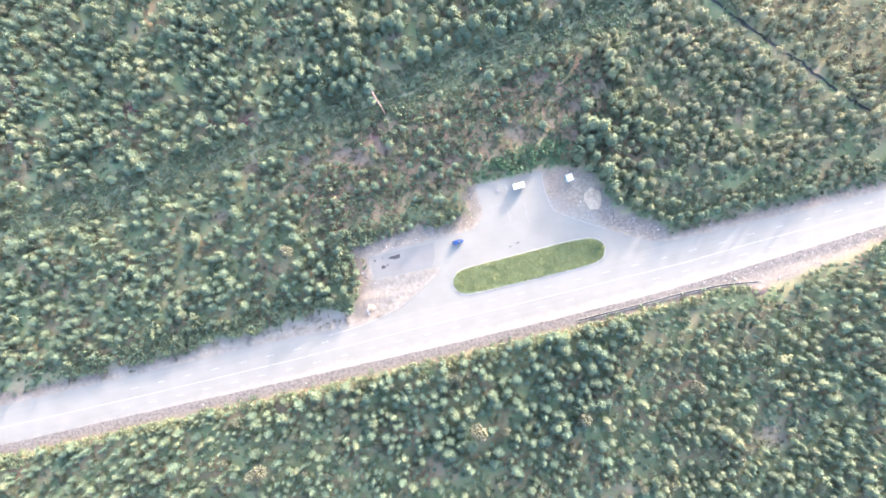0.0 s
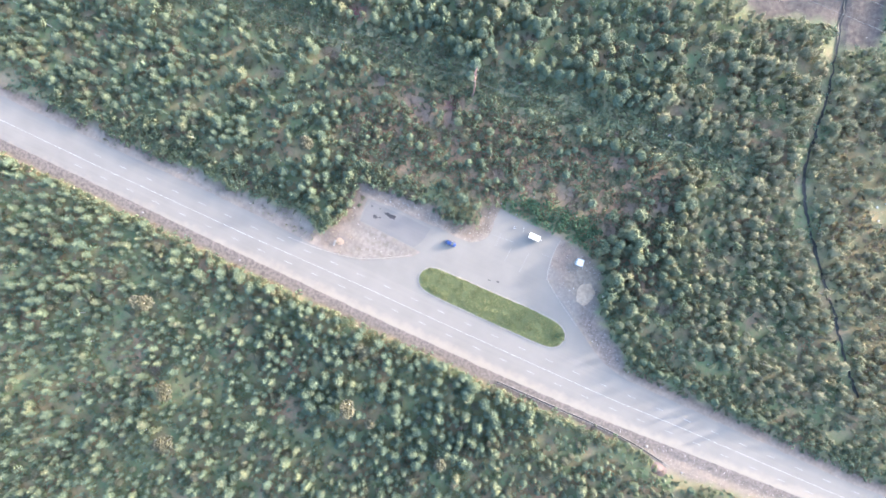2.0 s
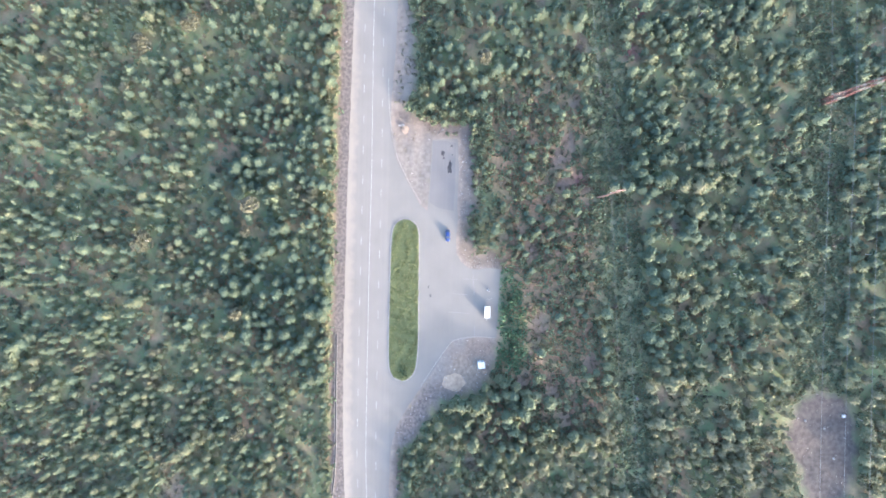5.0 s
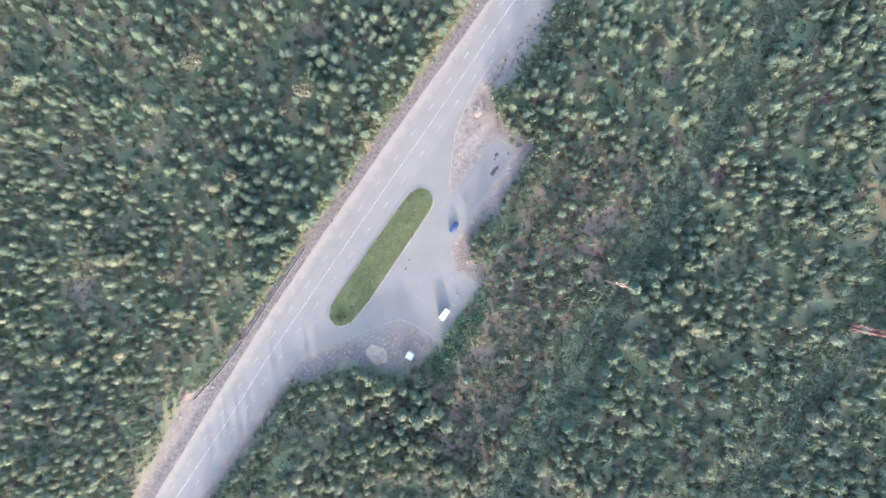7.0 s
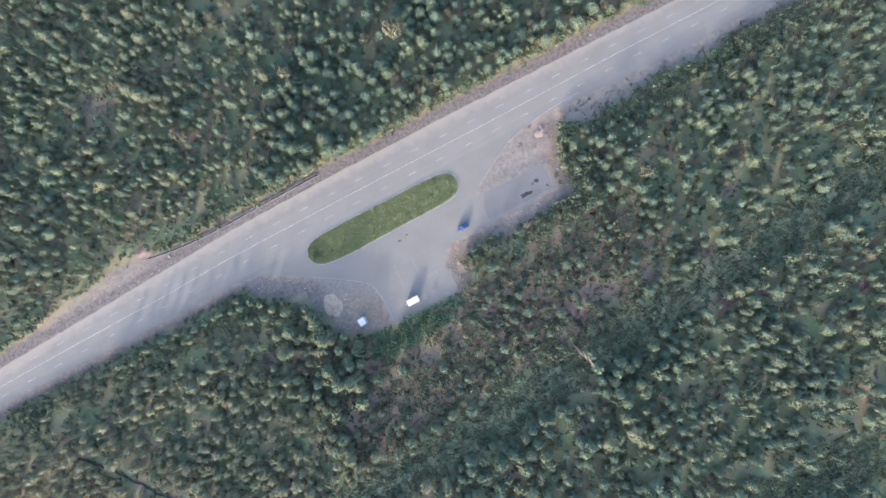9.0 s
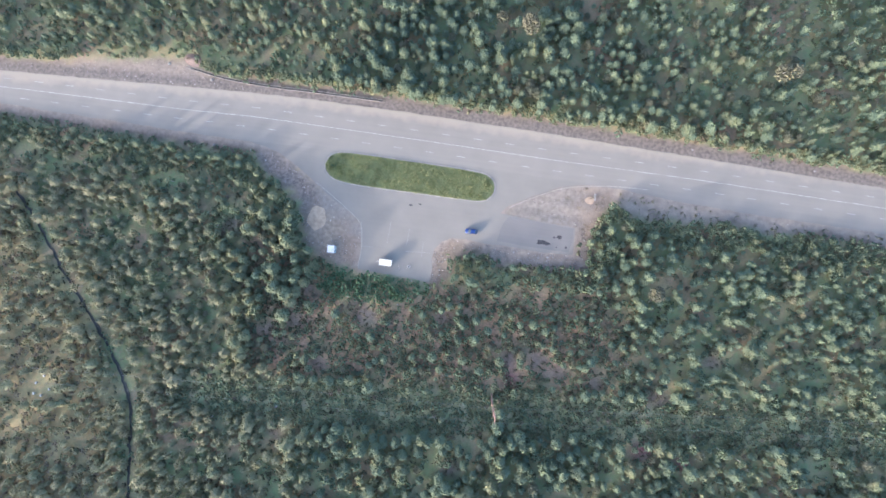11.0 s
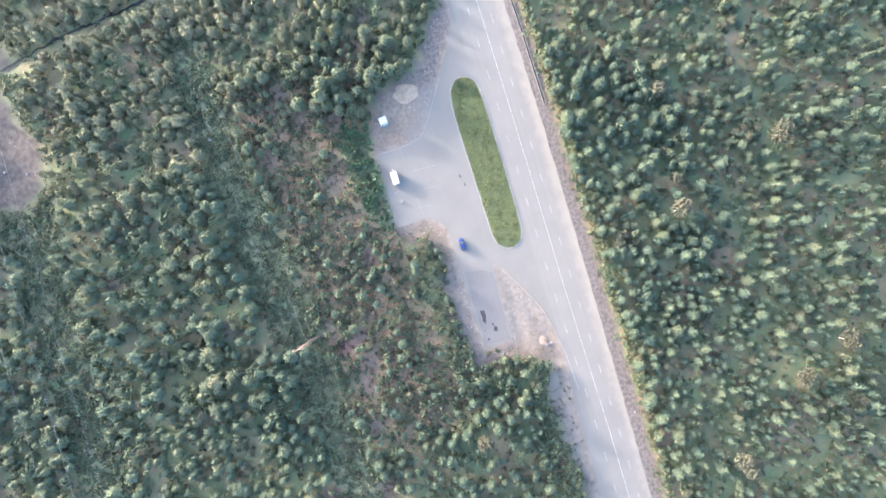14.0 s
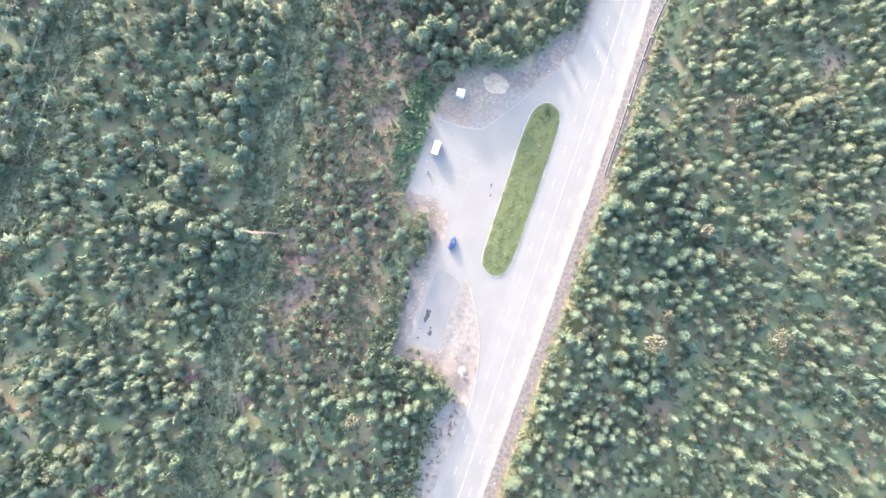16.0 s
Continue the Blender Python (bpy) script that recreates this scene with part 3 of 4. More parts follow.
    def reach_at(u):
        return 1.08 * w * ((1 - blunt) * (1 - 0.85 * u ** 1.5) + blunt * math.sqrt(max(0.05, 1 - (0.97 * u) ** 2.6))) * (0.7 + 0.3 * min(1, u * 4))

    for i in range(levels):
        u = i / (levels - 1)
        z = h * (start + (0.93 - start) * u)
        reach = reach_at(u) * rnd.uniform(0.92, 1.2)
        m = tips if u < 0.6 else max(5, tips - 2)
        turn += rnd.uniform(0.25, 0.6)
        k = len(v)
        c = np.array((lean[0] * z / h, lean[1] * z / h, z)) + np.append(rnd.normal(0, 0.07 * w, 2), 0)
        v.append(c + (0, 0, gap * h * 0.75))
        for j in range(2 * m):
            t = turn + 3.14159 * j / m + rnd.uniform(-0.16, 0.16)
            r_ = reach * (rnd.uniform(0.82, 1.2) if j % 2 == 0 else rnd.uniform(0.5, 0.72))
            drop = gap * h * (rnd.uniform(-0.1, 0.5) if j % 2 == 0 else rnd.uniform(-0.2, 0.15))
            v.append(c + (math.cos(t) * r_, math.sin(t) * r_, drop))
        for j in range(2 * m):
            f.append((k, k + 1 + j, k + 1 + (j + 1) % (2 * m)))
    for i in range(tufts):
        u = rnd.uniform(0.1, 0.95)
        t = rnd.uniform(0, 6.283)
        z = h * (start + (0.93 - start) * u)
        reach = reach_at(u)
        d = np.array((math.cos(t), math.sin(t), 0.9 + 0.6 * u))
        spindle((v, f), np.array((math.cos(t) * reach * 0.5, math.sin(t) * reach * 0.5, z + 0.2)), d, reach * 0.55 + 0.2, 0.24 + 0.16 * reach, rnd, 4, 0.85, 0.6)
    spindle((v, f), np.array((lean[0], lean[1], h * 0.88)), np.array((0, 0, 1.0)), h * 0.13, 0.12 * w, rnd, 4, 1, 0.35)
    return trunk_mesh(h, 0.05 + 0.010 * h, lean, rnd, 0, 4, ((-0.05, 1.2), (0.5, 0.8), (0.93, 0.15))), (np.array(v), np.array(f)), h


def leafy_template(seed, h, w, n=34, start=0.3, size=0.55, sides=4):
    """A broadleaf tree or bush: clumps of leaves over an uneven crown, with gaps."""
    rnd = np.random.default_rng(seed)
    out = ([], [])
    lobes = rnd.uniform(-1, 1, (4, 3)) * (0.45 * w, 0.45 * w, 0.22 * h)
    for i in range(n):
        d = rnd.normal(0, 1, 3)
        d[2] = abs(d[2]) * 0.9 - 0.25
        d /= np.linalg.norm(d)
        c = lobes[i % 4] * 0.8 + np.array((0, 0, h * (start + (1 - start) * 0.48)))
        p = c + d * np.array((w * 0.62, w * 0.62, h * (1 - start) * 0.42)) * rnd.uniform(0.7, 1.1)
        spindle(out, p - d * size * 0.7, d + rnd.normal(0, 0.5, 3), size * rnd.uniform(1.3, 1.9), size * rnd.uniform(0.75, 1.1), rnd, sides, 0.85, 0.55)
    return trunk_mesh(h * 0.8, 0.04 + 0.010 * h, rnd.uniform(-0.3, 0.3, 2), rnd, *((3, 4, ((-0.05, 1.2), (0.5, 0.7), (0.95, 0.1))) if n > 25 else (0, 3, ((-0.08, 1.2), (0.9, 0.3))))), (np.array(out[0]), np.array(out[1])), h


KINDS = {
    "pine": [pine_template(q, h, w, st, k, t, b, n) for q, h, w, st, k, t, b, n in (
        (1, 7.6, 2.0, .2, 8, 8, .5, 16), (2, 8.4, 1.9, .22, 9, 8, .45, 18), (3, 6.6, 1.8, .15, 8, 7, .4, 14), (4, 8.6, 2.3, .25, 8, 8, .6, 20), (5, 5.6, 1.6, .12, 7, 7, .4, 12), (6, 7.6, 2.4, .25, 7, 8, .7, 20), (7, 7.0, 1.7, .18, 8, 7, .3, 14), (8, 4.6, 1.4, .12, 6, 7, .5, 10))],
    "far_pine": [pine_template(q, h, w, st, k, t, b, n) for q, h, w, st, k, t, b, n in (
        (41, 7.2, 2.1, .15, 6, 7, .55, 7), (42, 7.8, 1.9, .15, 6, 7, .4, 7), (43, 6.2, 1.9, .12, 5, 7, .55, 7), (44, 8.2, 2.4, .2, 6, 7, .55, 8), (45, 5.4, 1.7, .1, 5, 7, .45, 6),
        (51, 7.6, 1.6, .14, 7, 6, .25, 5), (52, 8.2, 1.8, .18, 7, 6, .35, 6), (53, 6.4, 1.5, .14, 6, 6, .25, 5), (54, 5.2, 1.4, .1, 5, 6, .35, 4), (55, 7.8, 2.0, .18, 7, 7, .4, 6))],
    "birch": [leafy_template(s, h, w, n, st, z) for s, h, w, n, st, z in ((11, 7.0, 2.1, 34, .25, .68), (12, 5.6, 1.8, 28, .2, .63), (13, 8.0, 2.0, 36, .3, .68), (14, 4.6, 1.7, 26, .15, .55), (15, 6.2, 2.4, 36, .22, .68))],
    "bush": [leafy_template(s, h, w, n, .12, z, 3) for s, h, w, n, z in ((81, 5.6, 2.1, 15, .95), (82, 4.8, 1.9, 13, .9), (83, 6.2, 2.2, 16, .95), (84, 4.4, 2.0, 14, .85))],
    "shrub": [leafy_template(s, h, w, n, .02, z, 3) for s, h, w, n, z in ((21, 2.2, 1.35, 10, .55), (22, 1.6, 1.15, 8, .47), (23, 2.9, 1.5, 12, .56), (24, 1.2, .95, 6, .42))],
}
LEAVES = {"pine": (M_BARK, M_PINE), "far_pine": (M_BARK, M_PINE), "birch": (M_BIRCH, M_LEAF), "bush": (M_BIRCH, M_LEAF), "shrub": (M_BARK, M_SHRUB), "dry": (M_BARK, M_DRY), "autumn": (M_BIRCH, M_AUTUMN), "weed": (M_BARK, M_WEED), "heath": (M_BARK, M_HEATH), "tuft": (M_BARK, M_SHRUB), "pale": (M_BIRCH, M_PALE)}
KINDS["dry"] = [leafy_template(s, h, w, n, .1, z, 3) for s, h, w, n, z in ((31, 4.2, 1.6, 15, .52), (32, 3.0, 1.3, 11, .45))]


KINDS["autumn"] = [pine_template(q, h, w, .2, 5, 9, .9, n) for q, h, w, n in ((71, 5.2, 2.2, 15), (72, 4.2, 1.8, 13), (73, 6.2, 2.4, 16))]
KINDS["pale"] = [leafy_template(s, h, w, n, .15, z, 4) for s, h, w, n, z in ((91, 7.6, 2.5, 190, .42), (92, 7.0, 2.3, 170, .42), (93, 8.0, 2.7, 210, .44))]
KINDS["weed"] = KINDS["shrub"]
KINDS["heath"] = [leafy_template(s, .8, .75, 3, .0, .42, 3) for s in (61, 62, 63, 64)]
KINDS["tuft"] = KINDS["heath"]


def scatter(box_, spacing, seed):
    """Places about that far apart, by a jittered hexagon net."""
    x0, y0, x1, y1 = box_
    r = np.random.default_rng(seed)
    xs, ys = np.arange(x0, x1, spacing), np.arange(y0, y1, spacing * 0.87)
    x, y = np.meshgrid(xs, ys)
    x[1::2] += spacing / 2
    x, y = x.ravel(), y.ravel()
    return x + r.uniform(-0.42, 0.42, len(x)) * spacing, y + r.uniform(-0.42, 0.42, len(x)) * spacing


WOODS = [(-22 + r * math.cos(radians(a)), 18 + r * math.sin(radians(a))) for a, r in ((0, 204), (20, 204), (40, 203), (60, 200), (90, 198), (115, 197), (130, 220), (150, 220), (175, 215), (195, 224), (215, 222), (240, 214), (270, 209), (300, 206), (330, 205))]


def clear_of(x, y, gap, tall=0.4):
    """Keeps places off the road, the lot, the bare ground and the track."""
    ok = (signed(WOODS, x, y) < 0) & (signed(LUSH, x, y) > 2.5 * (tall > 1)) & (np.hypot((x - 120) * 0.7, y - 94) > 4.5) & (signed(ROAD, x, y) > gap) & (signed(LOT, x, y) > gap * 0.4) & (signed(DIRT, x, y) > 0.5) & (signed(GRAVEL_S, x, y) > 0.6) & (signed(GRAVEL_N, x, y) > 0.3 + 0.6 * tall)
    ok &= (signed(GRAVEL_PAD, x, y) > 0.5) & (signed(RUBBLE, x, y) > -0.5) & (signed(CLEARING, x, y) > 0)
    for (ax, ay), (bx, by) in zip(TRACK, TRACK[1:]):
        u = np.clip(((x - ax) * (bx - ax) + (y - ay) * (by - ay)) / ((bx - ax) ** 2 + (by - ay) ** 2), 0, 1)
        ok &= np.hypot(x - ax - u * (bx - ax), y - ay - u * (by - ay)) > 0.55
        u = np.clip(((x + tall - ax) * (bx - ax) + (y - ay) * (by - ay)) / ((bx - ax) ** 2 + (by - ay) ** 2), 0, 1)
        ok &= np.hypot(x + tall - ax - u * (bx - ax), y - ay - u * (by - ay)) > 0.2 + 0.7 * tall
    for bx, by, br in BARE:
        ok &= np.hypot(x - bx, (y - by) * 1.2) > br * 0.75
    return ok


AREA = (-240, -198, 184, 226)
trees = []


def plant(kind, x, y, size, tint, variants=None):
    k = len(KINDS[kind])
    for a, b, s, t in zip(x, y, size, tint):
        trees.append((kind, int(rng.integers(k)) if variants is None else int(rng.choice(variants)), float(a), float(b), float(s), float(rng.uniform(0, 6.283)), float(t)))


def plant_forest():
    # pines
    x, y = scatter(AREA, 3.1, 31)
    ok = clear_of(x, y, 5.5, 2.0)
    strip = np.abs(y - corridor(x)) < 6.5 + 2.5 * waves(x, y, 15, 5)
    strip &= x < 70
    second = (y > 146 + 3 * waves(x, y, 20, 6)) & (y < 164)
    meadow = signed(MEADOW, x, y) < 0
    thin = waves(x, y, 28, 7) + 0.6 * waves(x, y, 11, 8)
    chance = np.where(y < -22, 0.88 + 0.18 * thin, 0.72 + 0.34 * thin)
    chance = np.where(strip, 0.05, np.where(second, 0.08, np.where(meadow, np.clip(0.95 + signed(MEADOW, x, y) / 45, 0.14, 0.85), chance + 0.22 * (x > 45) + 0.16 * ((x < -55) & (y > -5) & (y < 70)))))
    mixed = (y > 30) & (y < 74) & (x > -85) & (x < np.where(y < 56, 23, 48))
    chance = np.where(mixed & ~strip, chance - np.where(y < 56, 0.20, 0.34), chance)
    ok &= rng.uniform(0, 1, len(x)) < chance
    x, y, mixed = x[ok], y[ok], mixed[ok]
    leafy = rng.uniform(0, 1, len(x)) < np.where(y > -22, 0.22 + 0.18 * waves(x, y, 30, 9) + 0.25 * mixed, 0.15 + 0.12 * waves(x, y, 24, 29))
    size = rng.uniform(0.58, 1.12, len(x)) * (1 + 0.12 * waves(x, y, 40, 10)) * np.where(y < -22, 0.93, np.where(mixed, 0.74, 1.0)) * np.where((x > 18) & (x < 55) & (y > 24) & (y < 58), 1.12, 1.0) * (1 - 0.12 * np.clip((x - 35) / 25, 0, 1) * (y > 5)) * np.where(signed(MEADOW, x, y) < 0, 0.9, 1.0) * np.where(x > 35, np.clip(0.42 + signed(ROAD, x, y) / 45, 0.5, 1), 1.0) * np.where((x < -55) & (y > -5) & (y < 66), 0.86, 1.0) * np.where((x < -14) & (x > -68) & (y > 16) & (y < 32), 0.6, 1.0) * np.where((x < -58) & (y > -10), np.clip(signed(ROAD, x, y) / 16, 0.4, 1), 1.0)
    # sunward haze and backlight put into the tint: eastern trees paler
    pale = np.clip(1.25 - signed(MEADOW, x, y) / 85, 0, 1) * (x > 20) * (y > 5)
    # regional brightness also painted in: south and west darker, east lighter
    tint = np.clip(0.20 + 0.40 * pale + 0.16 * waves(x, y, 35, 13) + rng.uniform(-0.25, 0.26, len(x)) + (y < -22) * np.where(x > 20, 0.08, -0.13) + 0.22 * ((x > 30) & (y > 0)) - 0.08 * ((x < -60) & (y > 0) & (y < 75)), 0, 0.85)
    far = np.hypot(x + 21, y - 19) > 88
    near = ~leafy & ~far
    far &= ~leafy
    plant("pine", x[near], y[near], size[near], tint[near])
    south = far & (y < -22)
    north = far & (y >= -22)
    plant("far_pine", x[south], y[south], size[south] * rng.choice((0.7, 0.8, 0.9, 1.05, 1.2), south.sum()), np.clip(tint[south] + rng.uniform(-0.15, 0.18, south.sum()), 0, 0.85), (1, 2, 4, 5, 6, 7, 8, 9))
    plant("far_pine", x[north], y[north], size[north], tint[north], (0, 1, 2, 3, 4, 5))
    turned = leafy & (rng.uniform(0, 1, len(x)) < np.where(mixed, 0.68, np.where(y < -22, 0.85, 0.26)))
    leafy &= ~turned
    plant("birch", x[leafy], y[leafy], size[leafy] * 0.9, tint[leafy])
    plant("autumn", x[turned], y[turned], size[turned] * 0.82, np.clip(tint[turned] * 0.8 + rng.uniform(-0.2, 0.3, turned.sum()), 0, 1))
    # round bushes on the brown ground between the lot and the pole line
    x, y = scatter((-95, 20, 55, 78), 2.5, 53)
    ok = clear_of(x, y, 3.4) & (signed(LUSH, x, y) > 1) & (rng.uniform(0, 1, len(x)) < 0.52 + 0.3 * waves(x, y, 12, 54)) & (y < corridor(x) - 8)
    plant("bush", x[ok], y[ok], rng.uniform(0.3, 0.62, ok.sum()), np.clip(0.25 + rng.uniform(-0.25, 0.4, ok.sum()), 0, 1))
    # taller pines standing over the north verge in the east
    x = np.arange(44, 122, 3.4) + rng.uniform(-1.2, 1.2, 23)
    y = np.interp(x, [p[0] for p in NORTH], [p[1] for p in NORTH]) + rng.uniform(6.0, 10.0, len(x))
    ok = clear_of(x, y, 4.5)
    plant("pine", x[ok], y[ok], rng.uniform(0.45, 0.95, ok.sum()), np.clip(rng.uniform(0.1, 0.5, ok.sum()), 0, 1), (0, 1, 6))
    # lush clump at the island's end
    plant("weed", rng.normal(27, 0.9, 12), rng.normal(0.5, 0.9, 12), rng.uniform(0.3, 0.5, 12), rng.uniform(0.1, 0.5, 12))
    # dense young broadleaves along the south verge
    x, y = scatter((-240, -40, 200, -20), 1.55, 32)
    edge = signed(ROAD, x, y)
    ok = clear_of(x, y, 4.7) & (edge < 8.8 + 2.0 * waves(x, y, 20, 14)) & (rng.uniform(0, 1, len(x)) < 0.88)
    plant("bush", x[ok], y[ok], rng.uniform(0.34, 0.62, ok.sum()), np.clip(0.36 + rng.uniform(-0.25, 0.3, ok.sum()), 0, 1))
    # thickets beside the lot and the north verge
    x, y = scatter((-190, -6, 180, 40), 1.9, 33)
    near = np.minimum(signed(ROAD, x, y), signed(LOT, x, y))
    ok = clear_of(x, y, 3.2) & (near < 14 + 5 * waves(x, y, 22, 15)) & ((x < -55) | (x > 40)) & (rng.uniform(0, 1, len(x)) < 0.84)
    plant("bush", x[ok], y[ok], rng.uniform(0.5, 0.85, ok.sum()) * np.where(x[ok] < -58, np.clip(0.66 + near[ok] / 45, 0.7, 0.95), np.clip(0.4 + near[ok] / 40, 0.42, 0.85)), np.clip(0.22 + rng.uniform(-0.2, 0.3, ok.sum()), 0, 1))
    # lush weeds along the lot's far edge
    x, y = scatter((-13, 34, 28, 49), 1.25, 35)
    ok = (signed(LOT, x, y) > 0.8) & (signed(LUSH, x, y) < -0.5 - waves(x, y, 8, 18)) & (signed(DIRT, x, y) > 0.6) & (rng.uniform(0, 1, len(x)) < 0.85)
    plant("weed", x[ok], y[ok], rng.uniform(0.5, 1.1, ok.sum()), rng.uniform(0, 0.5, ok.sum()))
    # bushes on the earth bank between the lot and the patch
    for bx, by, n in ((-22.5, 27.0, 14), (-28.0, 27.5, 12), (-18.6, 28.0, 7)):
        plant("bush", rng.normal(bx, 1.6, n), rng.normal(by, 1.3, n), rng.uniform(0.28, 0.5, n), rng.uniform(0.05, 0.5, n))
    # weeds and seedlings over the sandy north verge
    x, y = scatter((-185, -8, -64, 5), 1.3, 59)
    ok = (signed(GRAVEL_N, x, y) < 0.5) & (signed(ROAD, x, y) > 1.2) & (rng.uniform(0, 1, len(x)) < np.clip(0.12 + 0.10 * signed(ROAD, x, y) / 2 + 0.25 * waves(x, y, 6, 60), 0, 0.7))
    plant("heath", x[ok], y[ok], rng.uniform(0.5, 1.2, ok.sum()), rng.uniform(0.2, 1.0, ok.sum()))
    # dry stalks and debris on the gravel by the patch
    x, y = scatter((-74, -8, -34, 16), 1.15, 38)
    ok = (signed(GRAVEL_PAD, x, y) < -0.8) & (signed(LOT, x, y) > 0.6) & (signed(ROAD, x, y) > 1.5) & (rng.uniform(0, 1, len(x)) < np.clip(-0.2 - (x + 50) / 22, 0, 0.75))
    plant("dry", x[ok], y[ok], rng.uniform(0.16, 0.4, ok.sum()), rng.uniform(0, 0.5, ok.sum()))
    # heath between the trees
    x, y = scatter(AREA, 2.0, 36)
    ok = clear_of(x, y, 3.0)
    ok &= rng.uniform(0, 1, len(x)) < np.where(y < -22, 0.05, 0.16) + 0.2 * waves(x, y, 9, 24) + 0.2 * ((y > 20) & (y < 74) & (x > -85) & (x < 52))
    x, y = x[ok], y[ok]
    plant("heath", x, y, rng.uniform(1.0, 2.0, len(x)), np.clip(rng.uniform(-0.1, 0.4, len(x)) + 0.7 * (signed(MEADOW, x, y) < 0), 0, 1))
    # low green bushes under the pole line and in the second strip
    x, y = scatter((-220, 55, 75, 170), 1.75, 37)
    ok = clear_of(x, y, 3.4) & ((np.abs(y - corridor(x)) < 8 + 2 * waves(x, y, 18, 26)) | (np.abs(y - 155) < 9)) & (rng.uniform(0, 1, len(x)) < 0.7 + 0.3 * waves(x, y, 10, 27))
    plant("shrub", x[ok], y[ok], rng.uniform(0.5, 1.1, ok.sum()), np.clip(0.48 + 0.25 * waves(x[ok], y[ok], 14, 52) + rng.uniform(-0.25, 0.3, ok.sum()), 0, 1), (1, 1, 3, 3, 0))
    # green tufts in the cleared strips and the mixed belt
    x, y = scatter((-225, 30, 78, 172), 1.45, 55)
    strip = ((np.abs(y - corridor(x)) < 9) & (x < 75)) | (np.abs(y - 155) < 10)
    belt = (y > 34) & (y < 74) & (x > -88) & (x < 52)
    ok = clear_of(x, y, 3.4) & (rng.uniform(0, 1, len(x)) < np.where(strip, 0.6, np.where(belt, 0.3, 0)) + 0.25 * waves(x, y, 8, 56) * (strip | belt))
    plant("tuft", x[ok], y[ok], rng.uniform(0.8, 1.7, ok.sum()), np.clip(0.6 + 0.3 * waves(x[ok], y[ok], 11, 57) + rng.uniform(-0.25, 0.3, ok.sum()), 0, 1))
    # dry stalks over the bare patches
    for px, py, pr in BARE:
        x, y = scatter((px - pr, py - pr, px + pr, py + pr), 1.2, 58)
        ok = (np.hypot(x - px, (y - py) * 1.2) < pr * 0.85) & (rng.uniform(0, 1, len(x)) < 0.45)
        plant("heath", x[ok], y[ok], rng.uniform(0.5, 1.2, ok.sum()), rng.uniform(0.5, 1.0, ok.sum()))
    # undergrowth
    x, y = scatter(AREA, 2.3, 34)
    ok = clear_of(x, y, 3.4)
    strip = (np.abs(y - corridor(x)) < 9) & (x < 75)
    second = (y > 144) & (y < 168)
    meadow = signed(MEADOW, x, y) < 0
    patch = waves(x, y, 13, 19)
    chance = np.where(strip | second | meadow, 0.62 + 0.35 * patch, np.where(y < -22, 0.36, 0.26) + 0.3 * patch + 0.3 * ((y > 36) & (y < 72) & (x > -85) & (x < 52)))
    ok &= rng.uniform(0, 1, len(x)) < chance
    x, y, light = x[ok], y[ok], meadow[ok]
    dry = rng.uniform(0, 1, len(x)) < 0.10 + 0.10 * waves(x, y, 22, 17) + 0.26 * ((y > 34) & (y < 72) & (x > -85) & (x < 52)) + 0.22 * ((y > 38) & (y < 66) & (x > -8) & (x < 50)) + 0.4 * light
    size = rng.uniform(0.6, 1.2, len(x))
    plant("shrub", x[~dry], y[~dry], size[~dry], np.clip(0.08 + rng.uniform(-0.1, 0.25, len(x)) + 0.6 * light, 0, 1)[~dry])
    plant("dry", x[dry], y[dry], size[dry] * 0.7, rng.uniform(0, 0.8, dry.sum()))


plant_forest()
# large pale half-dry crowns among the pines
PALE = [(-19.4, -95.7, 1.5, .5), (-34, -56.5, 1.55, .6), (7.8, -61.6, 1.4, .5), (-121, -53.5, 1.45, .6), (-89.5, 26.8, 1.45, .7), (-92, -98, 1.4, .4), (-100, -81, 1.3, .5), (-24, -60, 1.1, .3), (50, -60, 1.2, .5)]
trees[:] = [t for t in trees if all(math.hypot(t[2] - p[0], t[3] - p[1]) > 2.6 * p[2] for p in PALE)]
plant("pale", *np.array(PALE).T)
TREE_Z = height(np.array([t[2] for t in trees]), np.array([t[3] for t in trees]))


def pick_near():
    """The trees round the lot, which become things of their own."""
    order = sorted(range(len(trees)), key=lambda i: math.hypot(max(0, abs(trees[i][2] + 15) - 45), max(0, abs(trees[i][3] - 22) - 10)))
    return {kind: [i for i in order if trees[i][0] == kind][:count] for kind, count in (("pine", 300), ("birch", 150), ("bush", 300), ("autumn", 120), ("shrub", 200), ("dry", 80), ("weed", 80), ("pale", 20))}


NAMES = {"pine": ("pine_tree", "young green pine with upswept branches in the forest", "tree", "pines round the lot"),
         "birch": ("birch_tree", "bushy young broadleaf tree with dull green leaves", "tree", "broadleaf trees round the lot"),
         "bush": ("bush", "low rounded broadleaf bush with dull green leaves", "bush", "bushes round the lot"),
         "pale": ("birch_tree", "large broadleaf tree with pale half-dry crown among pines", "tree", "pale half-dry trees"),
         "autumn": ("birch_tree", "bushy broadleaf tree with yellow-brown turning leaves", "tree", "turning trees round the lot"),
         "shrub": ("shrub", "low green shrub in the forest undergrowth", "shrub", "shrubs round the lot"),
         "weed": ("weed_clump", "lush bright green weeds at the edge of the asphalt", "weeds", "weeds beside the lot"),
         "dry": ("dry_shrub", "brownish half-dry shrub in the undergrowth", "shrub", "dry shrubs round the lot")}


def grow():
    near = pick_near()
    taken = {i for ids in near.values() for i in ids}
    for kind, ids in near.items():
        bark, leaf = LEAVES[kind]
        name, label, category, group = NAMES[kind]
        shared = []
